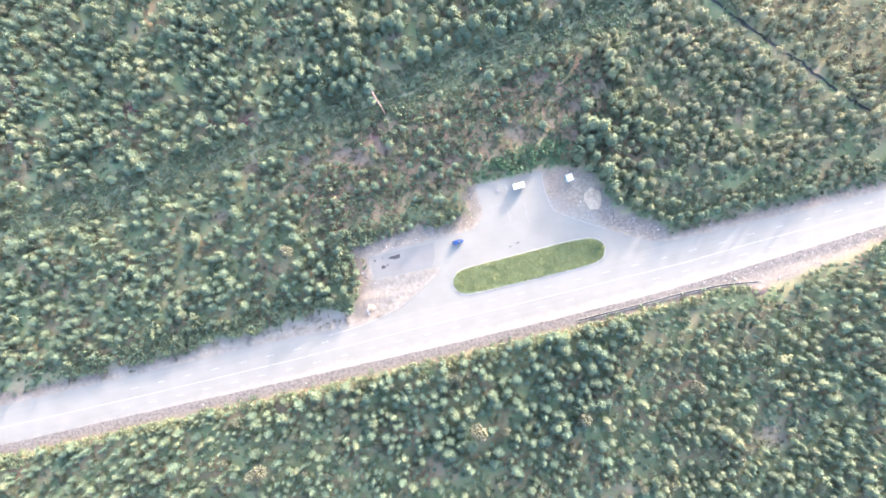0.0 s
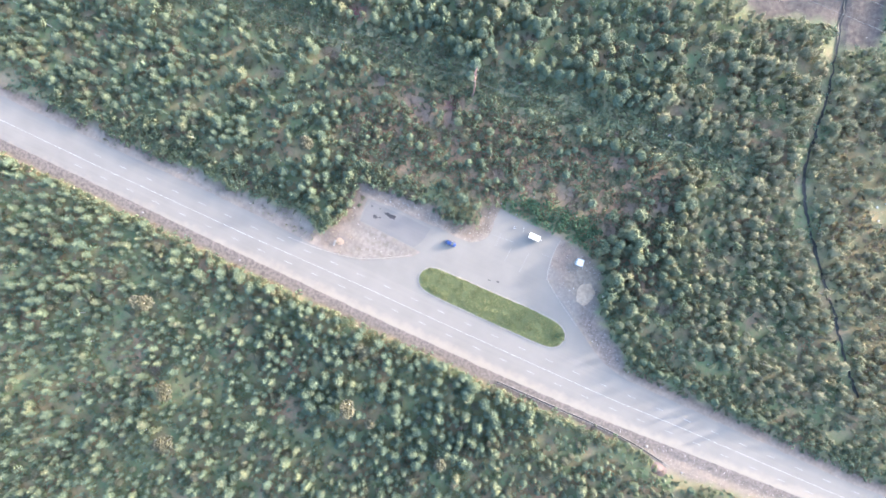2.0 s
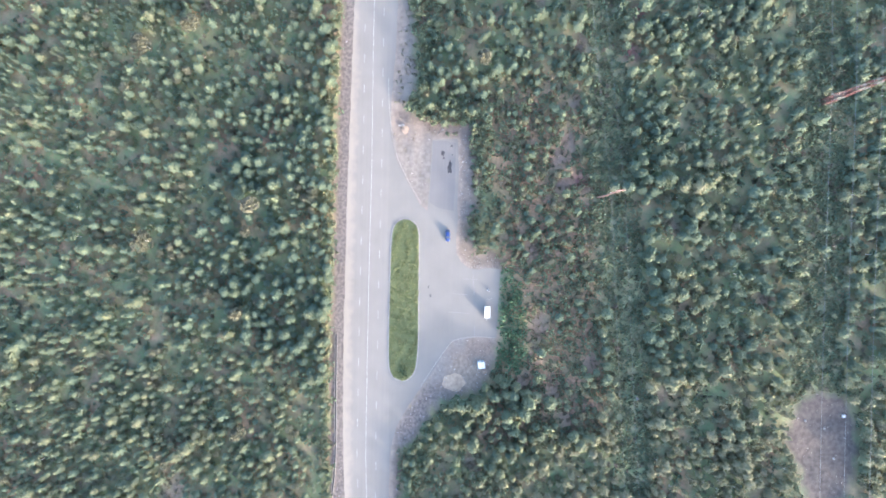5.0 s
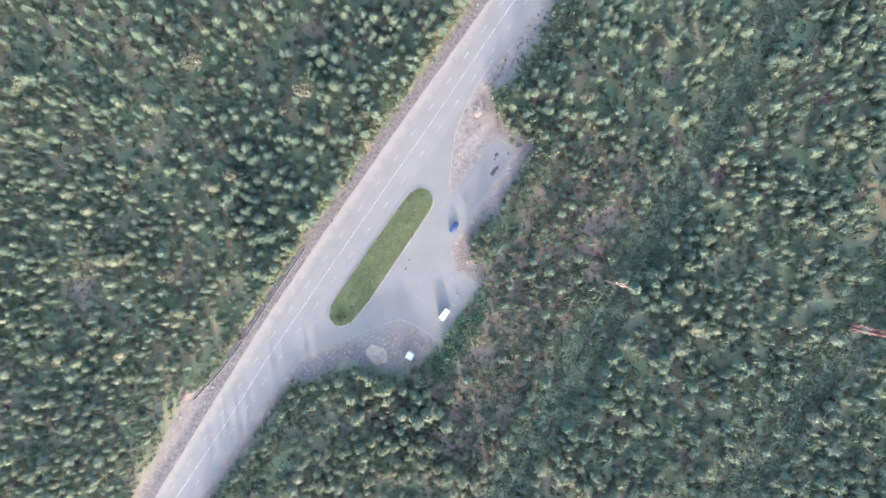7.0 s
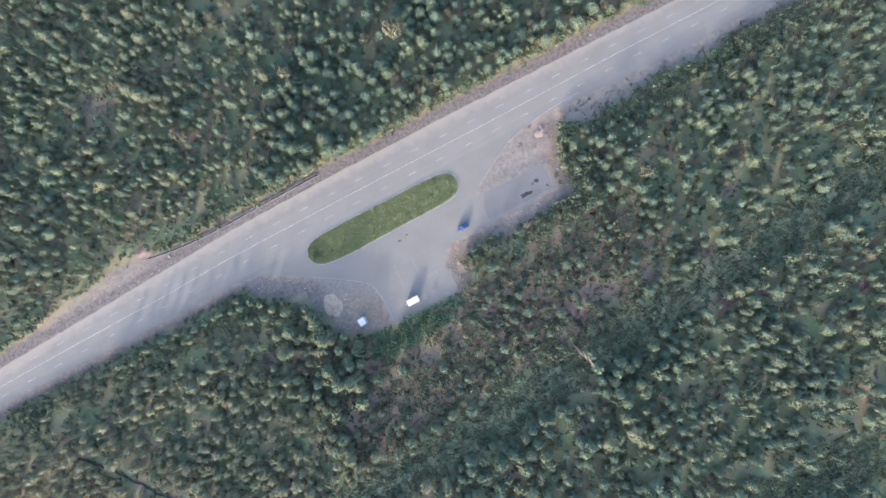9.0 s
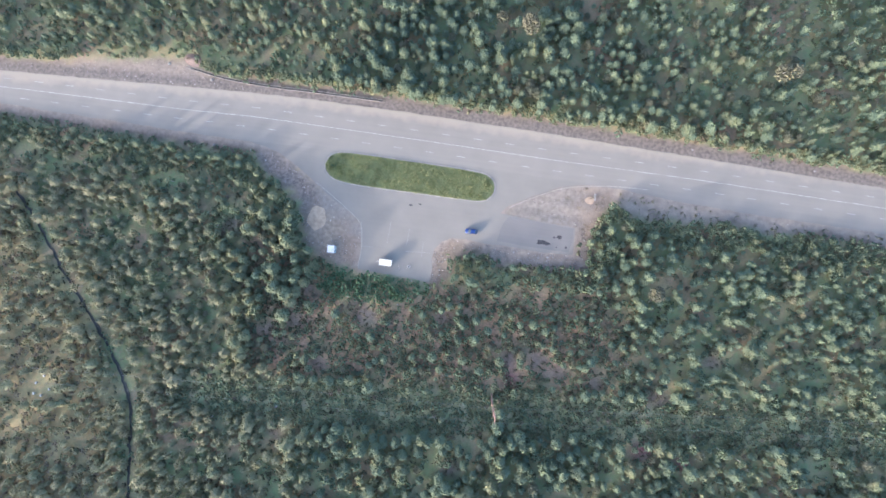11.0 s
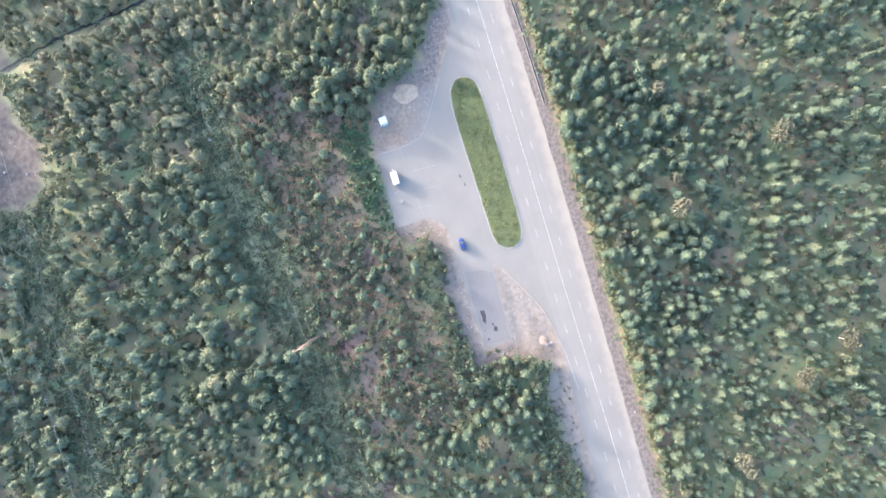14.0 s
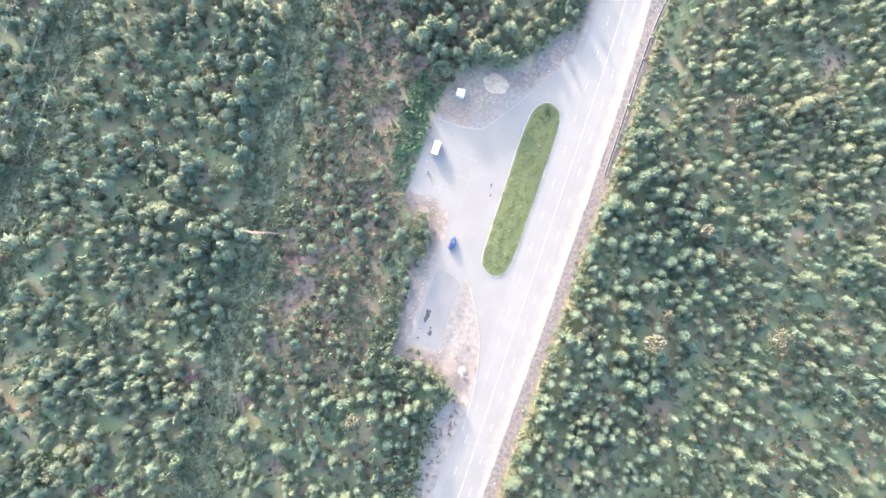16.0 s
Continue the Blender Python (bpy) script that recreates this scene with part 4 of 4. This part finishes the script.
        for (tv, tf), (cv, cf), h in KINDS[kind]:
            shared.append((mesh_of("trunk", tv, tf, [bark]), *[mesh_of("crown", cv, cf, [leaf], tint=np.full(len(cv), tone)) for tone in (0.08, 0.3, 0.55)]))
        for i in ids:
            _, v, x, y, s, r, t = trees[i]
            thing = tagged(new(name), label, category, group)
            thing.matrix_basis = pose(x, y, TREE_Z[i], 0, 0, math.degrees(r)) @ Matrix.Diagonal((s, s, s, 1))
            new("trunk", shared[v][0]).parent = thing
            # crown copy picked by tint, painted haze included
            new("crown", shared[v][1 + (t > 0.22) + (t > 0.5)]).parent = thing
    for kind, (name, label) in {"pine": ("pine_stand", "young pines with upswept branches round the lay-by"), "far_pine": ("pine_forest", "dense young pine forest with dark gaps"), "autumn": ("autumn_thicket", "scattered broadleaf trees with yellow-brown turning leaves"), "birch": ("birch_thicket", "thicket of bushy young broadleaf trees"),
                                "bush": ("bushes", "thicket of low rounded broadleaf bushes"), "shrub": ("undergrowth", "low green shrubs covering the forest floor"), "tuft": ("grass_tufts", "low green tufts in the cleared strips"), "heath": ("heath", "low heath and seedlings between the trees"), "weed": ("weeds", "lush green weeds along the asphalt edge"), "dry": ("dry_undergrowth", "brownish dry shrubs in the clearings")}.items():
        vs, fs, ms, ts, base = [], [], [], [], 0
        rest = [i for i, t in enumerate(trees) if t[0] == kind and i not in taken]
        for variant, ((tv, tf), (cv, cf), h) in enumerate(KINDS[kind]):
            ids = [i for i in rest if trees[i][1] == variant]
            if not ids:
                continue
            v1, f1 = np.concatenate([tv, cv]), np.concatenate([tf, cf + len(tv)])
            rows = np.array([trees[i][2:] for i in ids])
            zs = TREE_Z[ids]
            c, s = np.cos(rows[:, 3]) * rows[:, 2], np.sin(rows[:, 3]) * rows[:, 2]
            grown = np.empty((len(ids), len(v1), 3), np.float32)
            grown[:, :, 0] = c[:, None] * v1[:, 0] - s[:, None] * v1[:, 1] + rows[:, 0:1]
            grown[:, :, 1] = s[:, None] * v1[:, 0] + c[:, None] * v1[:, 1] + rows[:, 1:2]
            grown[:, :, 2] = rows[:, 2:3] * v1[:, 2] + zs[:, None]
            vs.append(grown.reshape(-1, 3))
            fs.append((f1[None] + (base + np.arange(len(ids)) * len(v1))[:, None, None]).reshape(-1, 3))
            ms.append(np.tile(np.concatenate([np.zeros(len(tf), int), np.ones(len(cf), int)]), len(ids)))
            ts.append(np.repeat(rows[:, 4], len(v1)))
            base += len(ids) * len(v1)
        if not vs:
            continue
        me = mesh_of(name, np.concatenate(vs), np.concatenate(fs), list(LEAVES[kind]), np.concatenate(ms), np.concatenate(ts))
        tagged(new(name, me), label, "forest" if kind in ("pine", "far_pine", "birch", "autumn") else "undergrowth", kind="stuff")


grow()


# ---- parked things ----
def thing(name, label, category, at, turn=0.0, group=""):
    ob = tagged(new(name), label, category, group)
    ob.matrix_basis = pose(*at, 0, 0, turn)
    return ob


def hull(bm, stations):
    """A closed body skinned over rings of four points: x, half width low, half width high, z low, z high."""
    rings = []
    for x, wl, wh, zl, zh in stations:
        rings.append([bm.verts.new(p) for p in ((x, -wl, zl), (x, -(wl + wh) / 2 - 0.03, (zl + zh) / 2), (x, -wh, zh), (x, wh, zh), (x, (wl + wh) / 2 + 0.03, (zl + zh) / 2), (x, wl, zl))])
    for p, q in zip(rings, rings[1:]):
        for j in range(6):
            k = (j + 1) % 6
            bm.faces.new((p[j], p[k], q[k], q[j]))
    bm.faces.new(rings[0])
    bm.faces.new(rings[-1])
    bmesh.ops.recalc_face_normals(bm, faces=bm.faces)
    return bm


def build_car():
    car = thing("car", "blue hatchback car parked on the asphalt lay-by", "car", (-24.15, 15.8, 0.02), 2.5)
    body = hull(bmesh.new(), [(-2.15, 0.62, 0.58, 0.42, 0.62), (-2.05, 0.78, 0.72, 0.30, 0.86), (-1.3, 0.85, 0.80, 0.24, 0.95), (-0.4, 0.86, 0.82, 0.24, 0.97), (0.6, 0.86, 0.82, 0.24, 0.96), (1.35, 0.85, 0.76, 0.26, 0.86), (1.95, 0.76, 0.66, 0.32, 0.74), (2.15, 0.58, 0.5, 0.42, 0.6)])
    bmesh.ops.bevel(body, geom=list(body.edges), offset=0.035, segments=1, affect="EDGES")
    part("body", body, M_CAR, car, smooth=True)
    cabin = hull(bmesh.new(), [(-1.85, 0.74, 0.6, 0.9, 1.0), (-1.35, 0.74, 0.58, 0.92, 1.42), (-0.5, 0.75, 0.58, 0.94, 1.47), (0.25, 0.75, 0.57, 0.94, 1.42), (1.05, 0.72, 0.6, 0.9, 0.97)])
    part("cabin_glass", cabin, M_GLASS, car, "dark tinted windows")
    roof = hull(bmesh.new(), [(-1.42, 0.59, 0.56, 1.41, 1.46), (-0.5, 0.61, 0.57, 1.46, 1.52), (0.28, 0.58, 0.55, 1.41, 1.46)])
    part("roof", roof, M_CAR, car)
    for x in (-1.32, 1.32):
        for s in (-1, 1):
            bm = rod(bmesh.new(), (x, s * 0.88, 0.31), (x, s * 0.68, 0.31), 0.31, 16)
            tyre = part("wheel", bm, M_RUBBER, car)
            part("rim", rod(bmesh.new(), (x, s * 0.895, 0.31), (x, s * 0.86, 0.31), 0.19, 12), M_STEEL, tyre)
    for s in (-1, 1):
        part("headlight", box(bmesh.new(), (0.14, 0.3, 0.14), (2.02, s * 0.5, 0.64), 0.03), M_WHITE, car, "pale clear headlight")
        part("tail_light", box(bmesh.new(), (0.12, 0.2, 0.24), (-2.06, s * 0.58, 0.74), 0.03), M_RED, car, "red tail light")
        part("door_mirror", box(bmesh.new(), (0.14, 0.2, 0.14), (0.72, s * 0.98, 0.98), 0.03), M_CAR, car)
    part("bumper", box(bmesh.new(), (0.14, 1.2, 0.2), (2.12, 0, 0.42), 0.04), M_RUBBER, car)
    part("bumper", box(bmesh.new(), (0.14, 1.3, 0.2), (-2.12, 0, 0.45), 0.04), M_RUBBER, car)


def build_trailer():
    t = thing("trailer", "plain white box trailer standing on the lay-by", "trailer", (4.1, 31.2, 0.02), 1.0)
    part("body", box(bmesh.new(), (4.25, 2.05, 1.75), (0, 0, 1.38), 0.06), M_WHITE, t)
    part("roof", box(bmesh.new(), (4.33, 2.13, 0.07), (0, 0, 2.285), 0.03), M_WHITE, t, "bright white flat roof")
    for x in (-1.0, 0.5):
        part("hatch", box(bmesh.new(), (1.0, 0.05, 0.8), (x, -1.04, 1.55), 0.01), M_GLASS, t, "dark serving hatch")
    part("chassis", box(bmesh.new(), (4.1, 1.5, 0.14), (0, 0, 0.45), 0.02), M_STEEL, t)
    part("drawbar", rod(bmesh.new(), (2.1, 0, 0.45), (3.2, 0, 0.42), 0.05), M_STEEL, t)
    part("jockey_leg", rod(bmesh.new(), (3.0, 0, -0.02), (3.0, 0, 0.5), 0.04), M_STEEL, t)
    for x in (-0.5, 0.3):
        for s in (-1, 1):
            wheel = part("wheel", rod(bmesh.new(), (x, s * 1.0, 0.31), (x, s * 0.8, 0.31), 0.33, 14), M_RUBBER, t)
            part("rim", rod(bmesh.new(), (x, s * 1.01, 0.31), (x, s * 0.97, 0.31), 0.18, 10), M_STEEL, wheel)


M_ROOFEDGE = plain("grey roof edge", (0.12, 0.12, 0.125), 0.7)


def build_shed():
    s = thing("kiosk", "small pale blue kiosk with a white flat roof on bare soil", "kiosk", (23.7, 29.4, -0.05), 5.0)
    part("wall", box(bmesh.new(), (2.3, 2.5, 2.35), (0, 0, 1.17), 0.03), M_BLUE, s, "pale blue panel walls")
    part("roof_frame", box(bmesh.new(), (2.8, 2.95, 0.14), (0.1, 0, 2.41), 0.03), M_ROOFEDGE, s, "dark grey roof edge")
    part("roof", box(bmesh.new(), (2.35, 2.45, 0.07), (0.14, 0, 2.5), 0.02), M_WHITE, s, "white sheet roof")
    part("ridge", box(bmesh.new(), (2.3, 0.07, 0.06), (0.1, 0.35, 2.55), 0.01), M_ROOFEDGE, s)
    door = part("door", box(bmesh.new(), (0.05, 0.85, 1.95), (-1.17, -0.4, 1.0), 0.01), M_WHITE, s)
    part("handle", box(bmesh.new(), (0.06, 0.05, 0.16), (-1.22, -0.1, 1.0), 0.01), M_STEEL, door)
    part("window", box(bmesh.new(), (0.05, 0.7, 0.7), (-1.17, 0.65, 1.5), 0.01), M_GLASS, s)
    part("step", box(bmesh.new(), (0.5, 0.9, 0.18), (-1.45, -0.4, 0.07), 0.02), M_KERB, s)


build_car()
build_trailer()
build_shed()
for x, y, r in ((-0.6, 31.6, 80), (-0.9, 32.7, 96)):
    ob = tagged(part("wheel_stop", box(bmesh.new(), (0.8, 0.2, 0.14), (0, 0, 0.06), 0.04), M_STONE), "white painted concrete wheel stop on the lay-by", "wheel stop", "wheel stops")
    ob.matrix_basis = pose(x, y, 0.02, 0, 0, r)
barrel = thing("barrel", "pale plastic barrel with a dark open top", "barrel", (-4.1, 31.5, 0.014))
bm = rod(bmesh.new(), (0, 0, 0), (0, 0, 0.85), 0.42, 16)
bmesh.ops.bevel(bm, geom=[e for e in bm.edges if abs(e.verts[0].co.z - e.verts[1].co.z) < 0.01], offset=0.05, segments=2, affect="EDGES")
part("shell", bm, M_WHITE, barrel)
part("water", rod(bmesh.new(), (0, 0, 0.845), (0, 0, 0.858), 0.33, 16), M_GLASS, barrel)
slab_ob = tagged(part("concrete_slab", box(bmesh.new(), (2.3, 0.65, 0.4), (0, 0, 0.14), 0.05), M_STONE), "pale concrete block lying on gravel", "slab")
slab_ob.matrix_basis = pose(-65.2, -2.6, -0.05, 0, 2, 96)


def mound(name, cx, cy, rx, ry, h, mat, label, category, seed):
    """A low heap with an uneven foot."""
    v, f, rings, sides = [(0, 0, h)], [], 5, 26
    for i in range(1, rings + 1):
        u = i / rings
        for j in range(sides):
            a = 6.283 * j / sides
            w = 1 + 0.3 * noise.noise(Vector((math.cos(a) * 1.6, math.sin(a) * 1.6, seed)))
            v.append((rx * u * w * math.cos(a), ry * u * w * math.sin(a), h * (0.5 + 0.5 * math.cos(math.pi * u)) + 0.08 * noise.noise(Vector((i * 1.3, j * 0.7, seed))) * (u < 0.9) - 0.06 * (u > 0.9)))
    for j in range(sides):
        f.append((0, 1 + j, 1 + (j + 1) % sides))
    bm = bmesh.new()
    vs = [bm.verts.new(p) for p in v]
    for q in f:
        bm.faces.new([vs[k] for k in q])
    for i in range(rings - 1):
        for j in range(sides):
            a, b = 1 + i * sides + j, 1 + i * sides + (j + 1) % sides
            bm.faces.new((vs[a], vs[a + sides], vs[b + sides], vs[b]))
    bmesh.ops.recalc_face_normals(bm, faces=bm.faces)
    ob = tagged(part(name, bm, mat, smooth=True), label, category)
    ob.matrix_basis = pose(cx, cy, 0.0)


mound("sand_heap", 31.0, 19.7, 3.2, 4.0, 0.4, M_SAND, "low heap of pale sand on bare soil", "sand heap", 2.7)
mound("sand_patch", -63.6, -1.2, 1.7, 1.3, 0.1, M_SAND, "low spread of pale sand beside the road", "sand patch", 5.1)
mound("soil_heap", 83.5, -30.2, 3.6, 2.4, 0.6, plain("reddish soil", (0.10, 0.074, 0.066), 0.95, vary=0.25, scale=0.7), "heap of reddish soil beside the gravel verge", "soil heap", 8.3)


def build_channel():
    ch = thing("drainage_channel", "open concrete drainage channel along the road verge", "channel", (0, 0, 0))
    line = rounded([(87, -27.6), (80, -26.4), (72, -25.2), (63, -24.7), (52, -24.6), (40, -25), (28, -25.1), (14, -25.3)], 2, False)
    part("bed", band(line, 0.6, -0.45, 0.36), M_OIL, ch, "dark wet channel bed")
    for s in (0.37, -0.37):
        part("edge", band([(x, y + s) for x, y in line], 0.14, -0.4, 0.44), M_KERB, ch)


build_channel()


# ---- power lines ----
def insulator(bm, x, y, z):
    for i in range(4):
        bmesh.ops.create_cone(bm, cap_ends=True, segments=8, radius1=0.12, radius2=0.07, depth=0.14, matrix=Matrix.Translation((x, y, z - 0.2 * i)))
    return bm


def lattice(bm, z0, z1, w0, w1, n):
    """Four legs with crossed bracing between two heights."""
    for i in range(n):
        za, zb = z0 + (z1 - z0) * i / n, z0 + (z1 - z0) * (i + 1) / n
        wa, wb = w0 + (w1 - w0) * i / n, w0 + (w1 - w0) * (i + 1) / n
        ca = [(wa, wa), (-wa, wa), (-wa, -wa), (wa, -wa)]
        cb = [(wb, wb), (-wb, wb), (-wb, -wb), (wb, -wb)]
        for j in range(4):
            k = (j + 1) % 4
            rod(bm, (*ca[j], za), (*cb[j], zb), 0.09, 4)
            rod(bm, (*ca[j], za), (*cb[k], zb), 0.045, 3)
            rod(bm, (*ca[k], za), (*cb[j], zb), 0.045, 3)
            rod(bm, (*cb[j], zb), (*cb[k], zb), 0.045, 3)
    return bm


def build_tower(x, y, turn):
    t = thing("lattice_tower", "slender red and white painted steel lattice tower of a power line", "power tower", (x, y, float(height(np.array([x]), np.array([y]))[0]) - 0.1), turn, "lattice towers")
    bounds = [(0, 9, 0.95, 0.88, "r"), (9, 13.5, 0.88, 0.84, "w"), (13.5, 23, 0.84, 0.76, "r"), (23, 27, 0.76, 0.72, "w"), (27, 31, 0.72, 0.68, "r"), (31, 34.5, 0.68, 0.64, "w"), (34.5, 37.5, 0.64, 0.4, "r")]
    for z0, z1, w0, w1, c in bounds:
        part("tower_section", lattice(bmesh.new(), z0, z1, w0, w1, max(1, round((z1 - z0) / 1.5))), M_RED if c == "r" else M_BAND, t, "red painted section" if c == "r" else "white painted section")
    for z, r in ((33.3, 1.6), (24.8, -1.6), (14.6, -4.0)):
        bm = bmesh.new()
        for w in (-0.5, 0.5):
            rod(bm, (w, math.copysign(0.6, r), z), (0, r, z), 0.07, 4)
        rod(bm, (0, math.copysign(0.6, r), z + 1.2), (0, r, z), 0.06, 4)
        part("crossarm", bm, M_RED, t)
        part("insulator", insulator(bmesh.new(), 0, r, z - 0.1), M_HIVE, t, "pale insulator string")
    for sx in (-1, 1):
        for sy in (-1, 1):
            part("footing", box(bmesh.new(), (0.7, 0.7, 0.9), (sx * 1.0, sy * 1.0, 0.1), 0.08), M_KERB, t)


def build_pole(x, y, turn):
    p = thing("power_pole", "tall weathered wooden power pole with short crossarms", "power pole", (x, y, float(height(np.array([x]), np.array([y]))[0]) - 0.1), turn)
    part("shaft", rod(bmesh.new(), (0, 0, 0), (0, 0, 30), 0.27, 10, 0.17), M_POLE, p)
    for z, s in ((17, 1), (21.5, -1), (25.5, 1), (29.2, -1)):
        part("crossarm", rod(bmesh.new(), (0, -s * 0.3, z), (0, s * 2.0, z + 0.2), 0.13, 6), M_POLE, p)
        part("insulator", insulator(bmesh.new(), 0, s * 2.0, z), M_WHITE, p, "white insulator string")
    for s in (-1, 1):
        part("brace", rod(bmesh.new(), (0, s * 2.2, 0), (0, 0, 9.5), 0.22, 6), M_POLE, p)


def cable(name, a, b, sag, label, thick=0.035):
    curve = bpy.data.curves.new(name, "CURVE")
    curve.dimensions, curve.bevel_depth, curve.bevel_resolution = "3D", thick, 1
    s = curve.splines.new("POLY")
    s.points.add(40)
    for i, q in enumerate(s.points):
        u = i / 40
        m = Vector(a).lerp(Vector(b), u)
        q.co = (m.x, m.y, m.z - 4 * sag * u * (1 - u), 1)
    curve.materials.append(M_WIRE)
    tagged(new(name, curve), label, "power cable", "power cables")


build_tower(-77, 154.3, 0)
build_tower(-206, 54, 6)
build_pole(-40.1, 73.3, 8)
for dy, z in ((1.6, 32.5), (-1.6, 24.0), (-4.0, 13.8)):
    for x in (150, -300):
        cable("power_cable", (-77, 154.3 + dy, z), (x, 154.3 + dy, z), 1.6, "thin grey power cable hung above the cleared strip")
for dy, z in ((1.8, 25.3), (-1.8, 20.8)):
    cable("power_cable", (-40.1, 73.3 + dy, z), (180, 90 + dy, z), 2.5, "thin grey power cable above the forest strip", 0.016)
    cable("power_cable", (-40.1, 73.3 + dy, z), (-206, 54 + dy, z), 2.0, "thin grey power cable above the forest strip", 0.016)


# ---- hives, boxes and loose stones ----
def build_hive(x, y, turn):
    z = float(height(np.array([x]), np.array([y]))[0])
    h = thing("beehive", "white painted wooden beehive box in dry grass", "beehive", (x, y, z), turn, "beehives in the meadow")
    part("body", box(bmesh.new(), (0.5, 0.62, 0.6), (0, 0, 0.45), 0.02), M_HIVE, h)
    part("lid", box(bmesh.new(), (0.62, 0.74, 0.1), (0, 0, 0.79), 0.02), M_HIVE, h)
    for sx in (-0.18, 0.18):
        for sy in (-0.22, 0.22):
            part("leg", box(bmesh.new(), (0.09, 0.09, 0.3), (sx, sy, 0.03), 0.0), M_POLE, h)


for i, (x, y) in enumerate(((120, 97.4), (123, 97.2), (117.4, 94.8), (122.8, 93.4), (117.3, 90.6), (120.2, 90.4))):
    build_hive(x, y, (12, -8, 30, 5, -20, 16)[i])
tank = thing("water_tank", "white square plastic tank in the cleared ground", "tank", (39.8, 165.4, float(height(np.array([39.8]), np.array([165.4]))[0]) - 0.1), 12)
part("shell", box(bmesh.new(), (1.1, 1.1, 1.0), (0, 0, 0.53), 0.12), M_HIVE, tank)
part("cap", rod(bmesh.new(), (0, 0, 1.02), (0, 0, 1.1), 0.2, 12), M_STEEL, tank)


def stones(name, spots, label, mat, low, high, seed):
    """Loose angular stones."""
    r = np.random.default_rng(seed)
    n = len(spots)
    base = np.array([(1, 0, 0), (0, 1, 0), (-1, 0, 0), (0, -1, 0), (0, 0, 0.7), (0, 0, -0.6)], float)
    tri = np.array([(0, 1, 4), (1, 2, 4), (2, 3, 4), (3, 0, 4), (1, 0, 5), (2, 1, 5), (3, 2, 5), (0, 3, 5)])
    size = low + (high - low) * r.uniform(0, 1, n) ** 3
    a = r.uniform(0, 6.28, n)
    v = base[None] * r.uniform(0.6, 1.2, (n, 6, 3)) * size[:, None, None]
    out = np.empty_like(v)
    out[:, :, 0] = v[:, :, 0] * np.cos(a)[:, None] - v[:, :, 1] * np.sin(a)[:, None] + spots[:, 0:1]
    out[:, :, 1] = v[:, :, 0] * np.sin(a)[:, None] + v[:, :, 1] * np.cos(a)[:, None] + spots[:, 1:2]
    out[:, :, 2] = v[:, :, 2] + height(spots[:, 0], spots[:, 1])[:, None] + size[:, None] * 0.25
    f = (tri[None] + (np.arange(n) * 6)[:, None, None]).reshape(-1, 3)
    ob = new(name, mesh_of(name, out.reshape(-1, 3), f, [mat], tint=np.repeat(r.uniform(0, 1, n), 6)))
    tagged(ob, label, "stones", kind="stuff")


def within(poly, count, seed, inner=0.0, skip=()):
    r = np.random.default_rng(seed)
    p = np.array(poly)
    q = r.uniform(p.min(0), p.max(0), (count * 6, 2))
    ok = signed(poly, q[:, 0], q[:, 1]) < -inner
    ok &= (signed(ROAD, q[:, 0], q[:, 1]) > 0.4) & (signed(LOT, q[:, 0], q[:, 1]) > 0.3)
    return q[ok][:count]


M_RUBBLE = foliage("stone rubble", ((0.120, 0.104, 0.092), (0.175, 0.158, 0.144), (0.33, 0.31, 0.29)), 0.9, 0.0)
stones("rubble", np.concatenate([within(RUBBLE, 800, 41), within(GRAVEL_S, 600, 42), within(DIRT, 500, 43), within(GRAVEL_PAD, 150, 44), within(GRAVEL_N, 120, 45), within(CLEARING, 160, 46)]), "loose grey stones and rubble on bare ground", M_RUBBLE, 0.05, 0.30, 47)


def boulder(x, y, s, seed):
    bm = bmesh.new()
    bmesh.ops.create_icosphere(bm, subdivisions=2, radius=s)
    for v in bm.verts:
        v.co *= 1 + 0.35 * noise.noise(v.co * (1.4 / s) + Vector((seed, 0, 0)))
        v.co.z *= 0.7
    ob = tagged(part("boulder", bm, M_STONE), "pale weathered boulder lying on the ground", "boulder", "boulders")
    ob.matrix_basis = pose(x, y, float(height(np.array([x]), np.array([y]))[0]) + 0.3 * s)


for i, (x, y, s) in enumerate(((-96.2, -24.0, .35), (-138.9, -22.8, .4), (57.8, -1.0, .5), (71.7, -1.0, .5), (44.8, 158.5, .5), (42.1, 151.5, .45), (32.0, 150.5, .45), (55.9, 162.3, .5), (11, 41, .45), (-19, 22.5, .3), (-16.5, 27, .25), (-15, 31, .3),
                               (35.4, 87.8, .8), (92, -27.5, .5), (76, -24, .6), (-67, 18, .45), (-64, 13, .4), (-40, 20.8, .35), (-52, 20.9, .35), (-5.6, 42.6, .35), (11.4, 42.7, .3), (-5.7, 36.4, .3), (-63.1, 26.0, .35), (15.7, 45.2, .3), (-2.2, 45.4, .28), (-12.6, 37.8, .3))):
    boulder(x, y, s, i * 1.7)
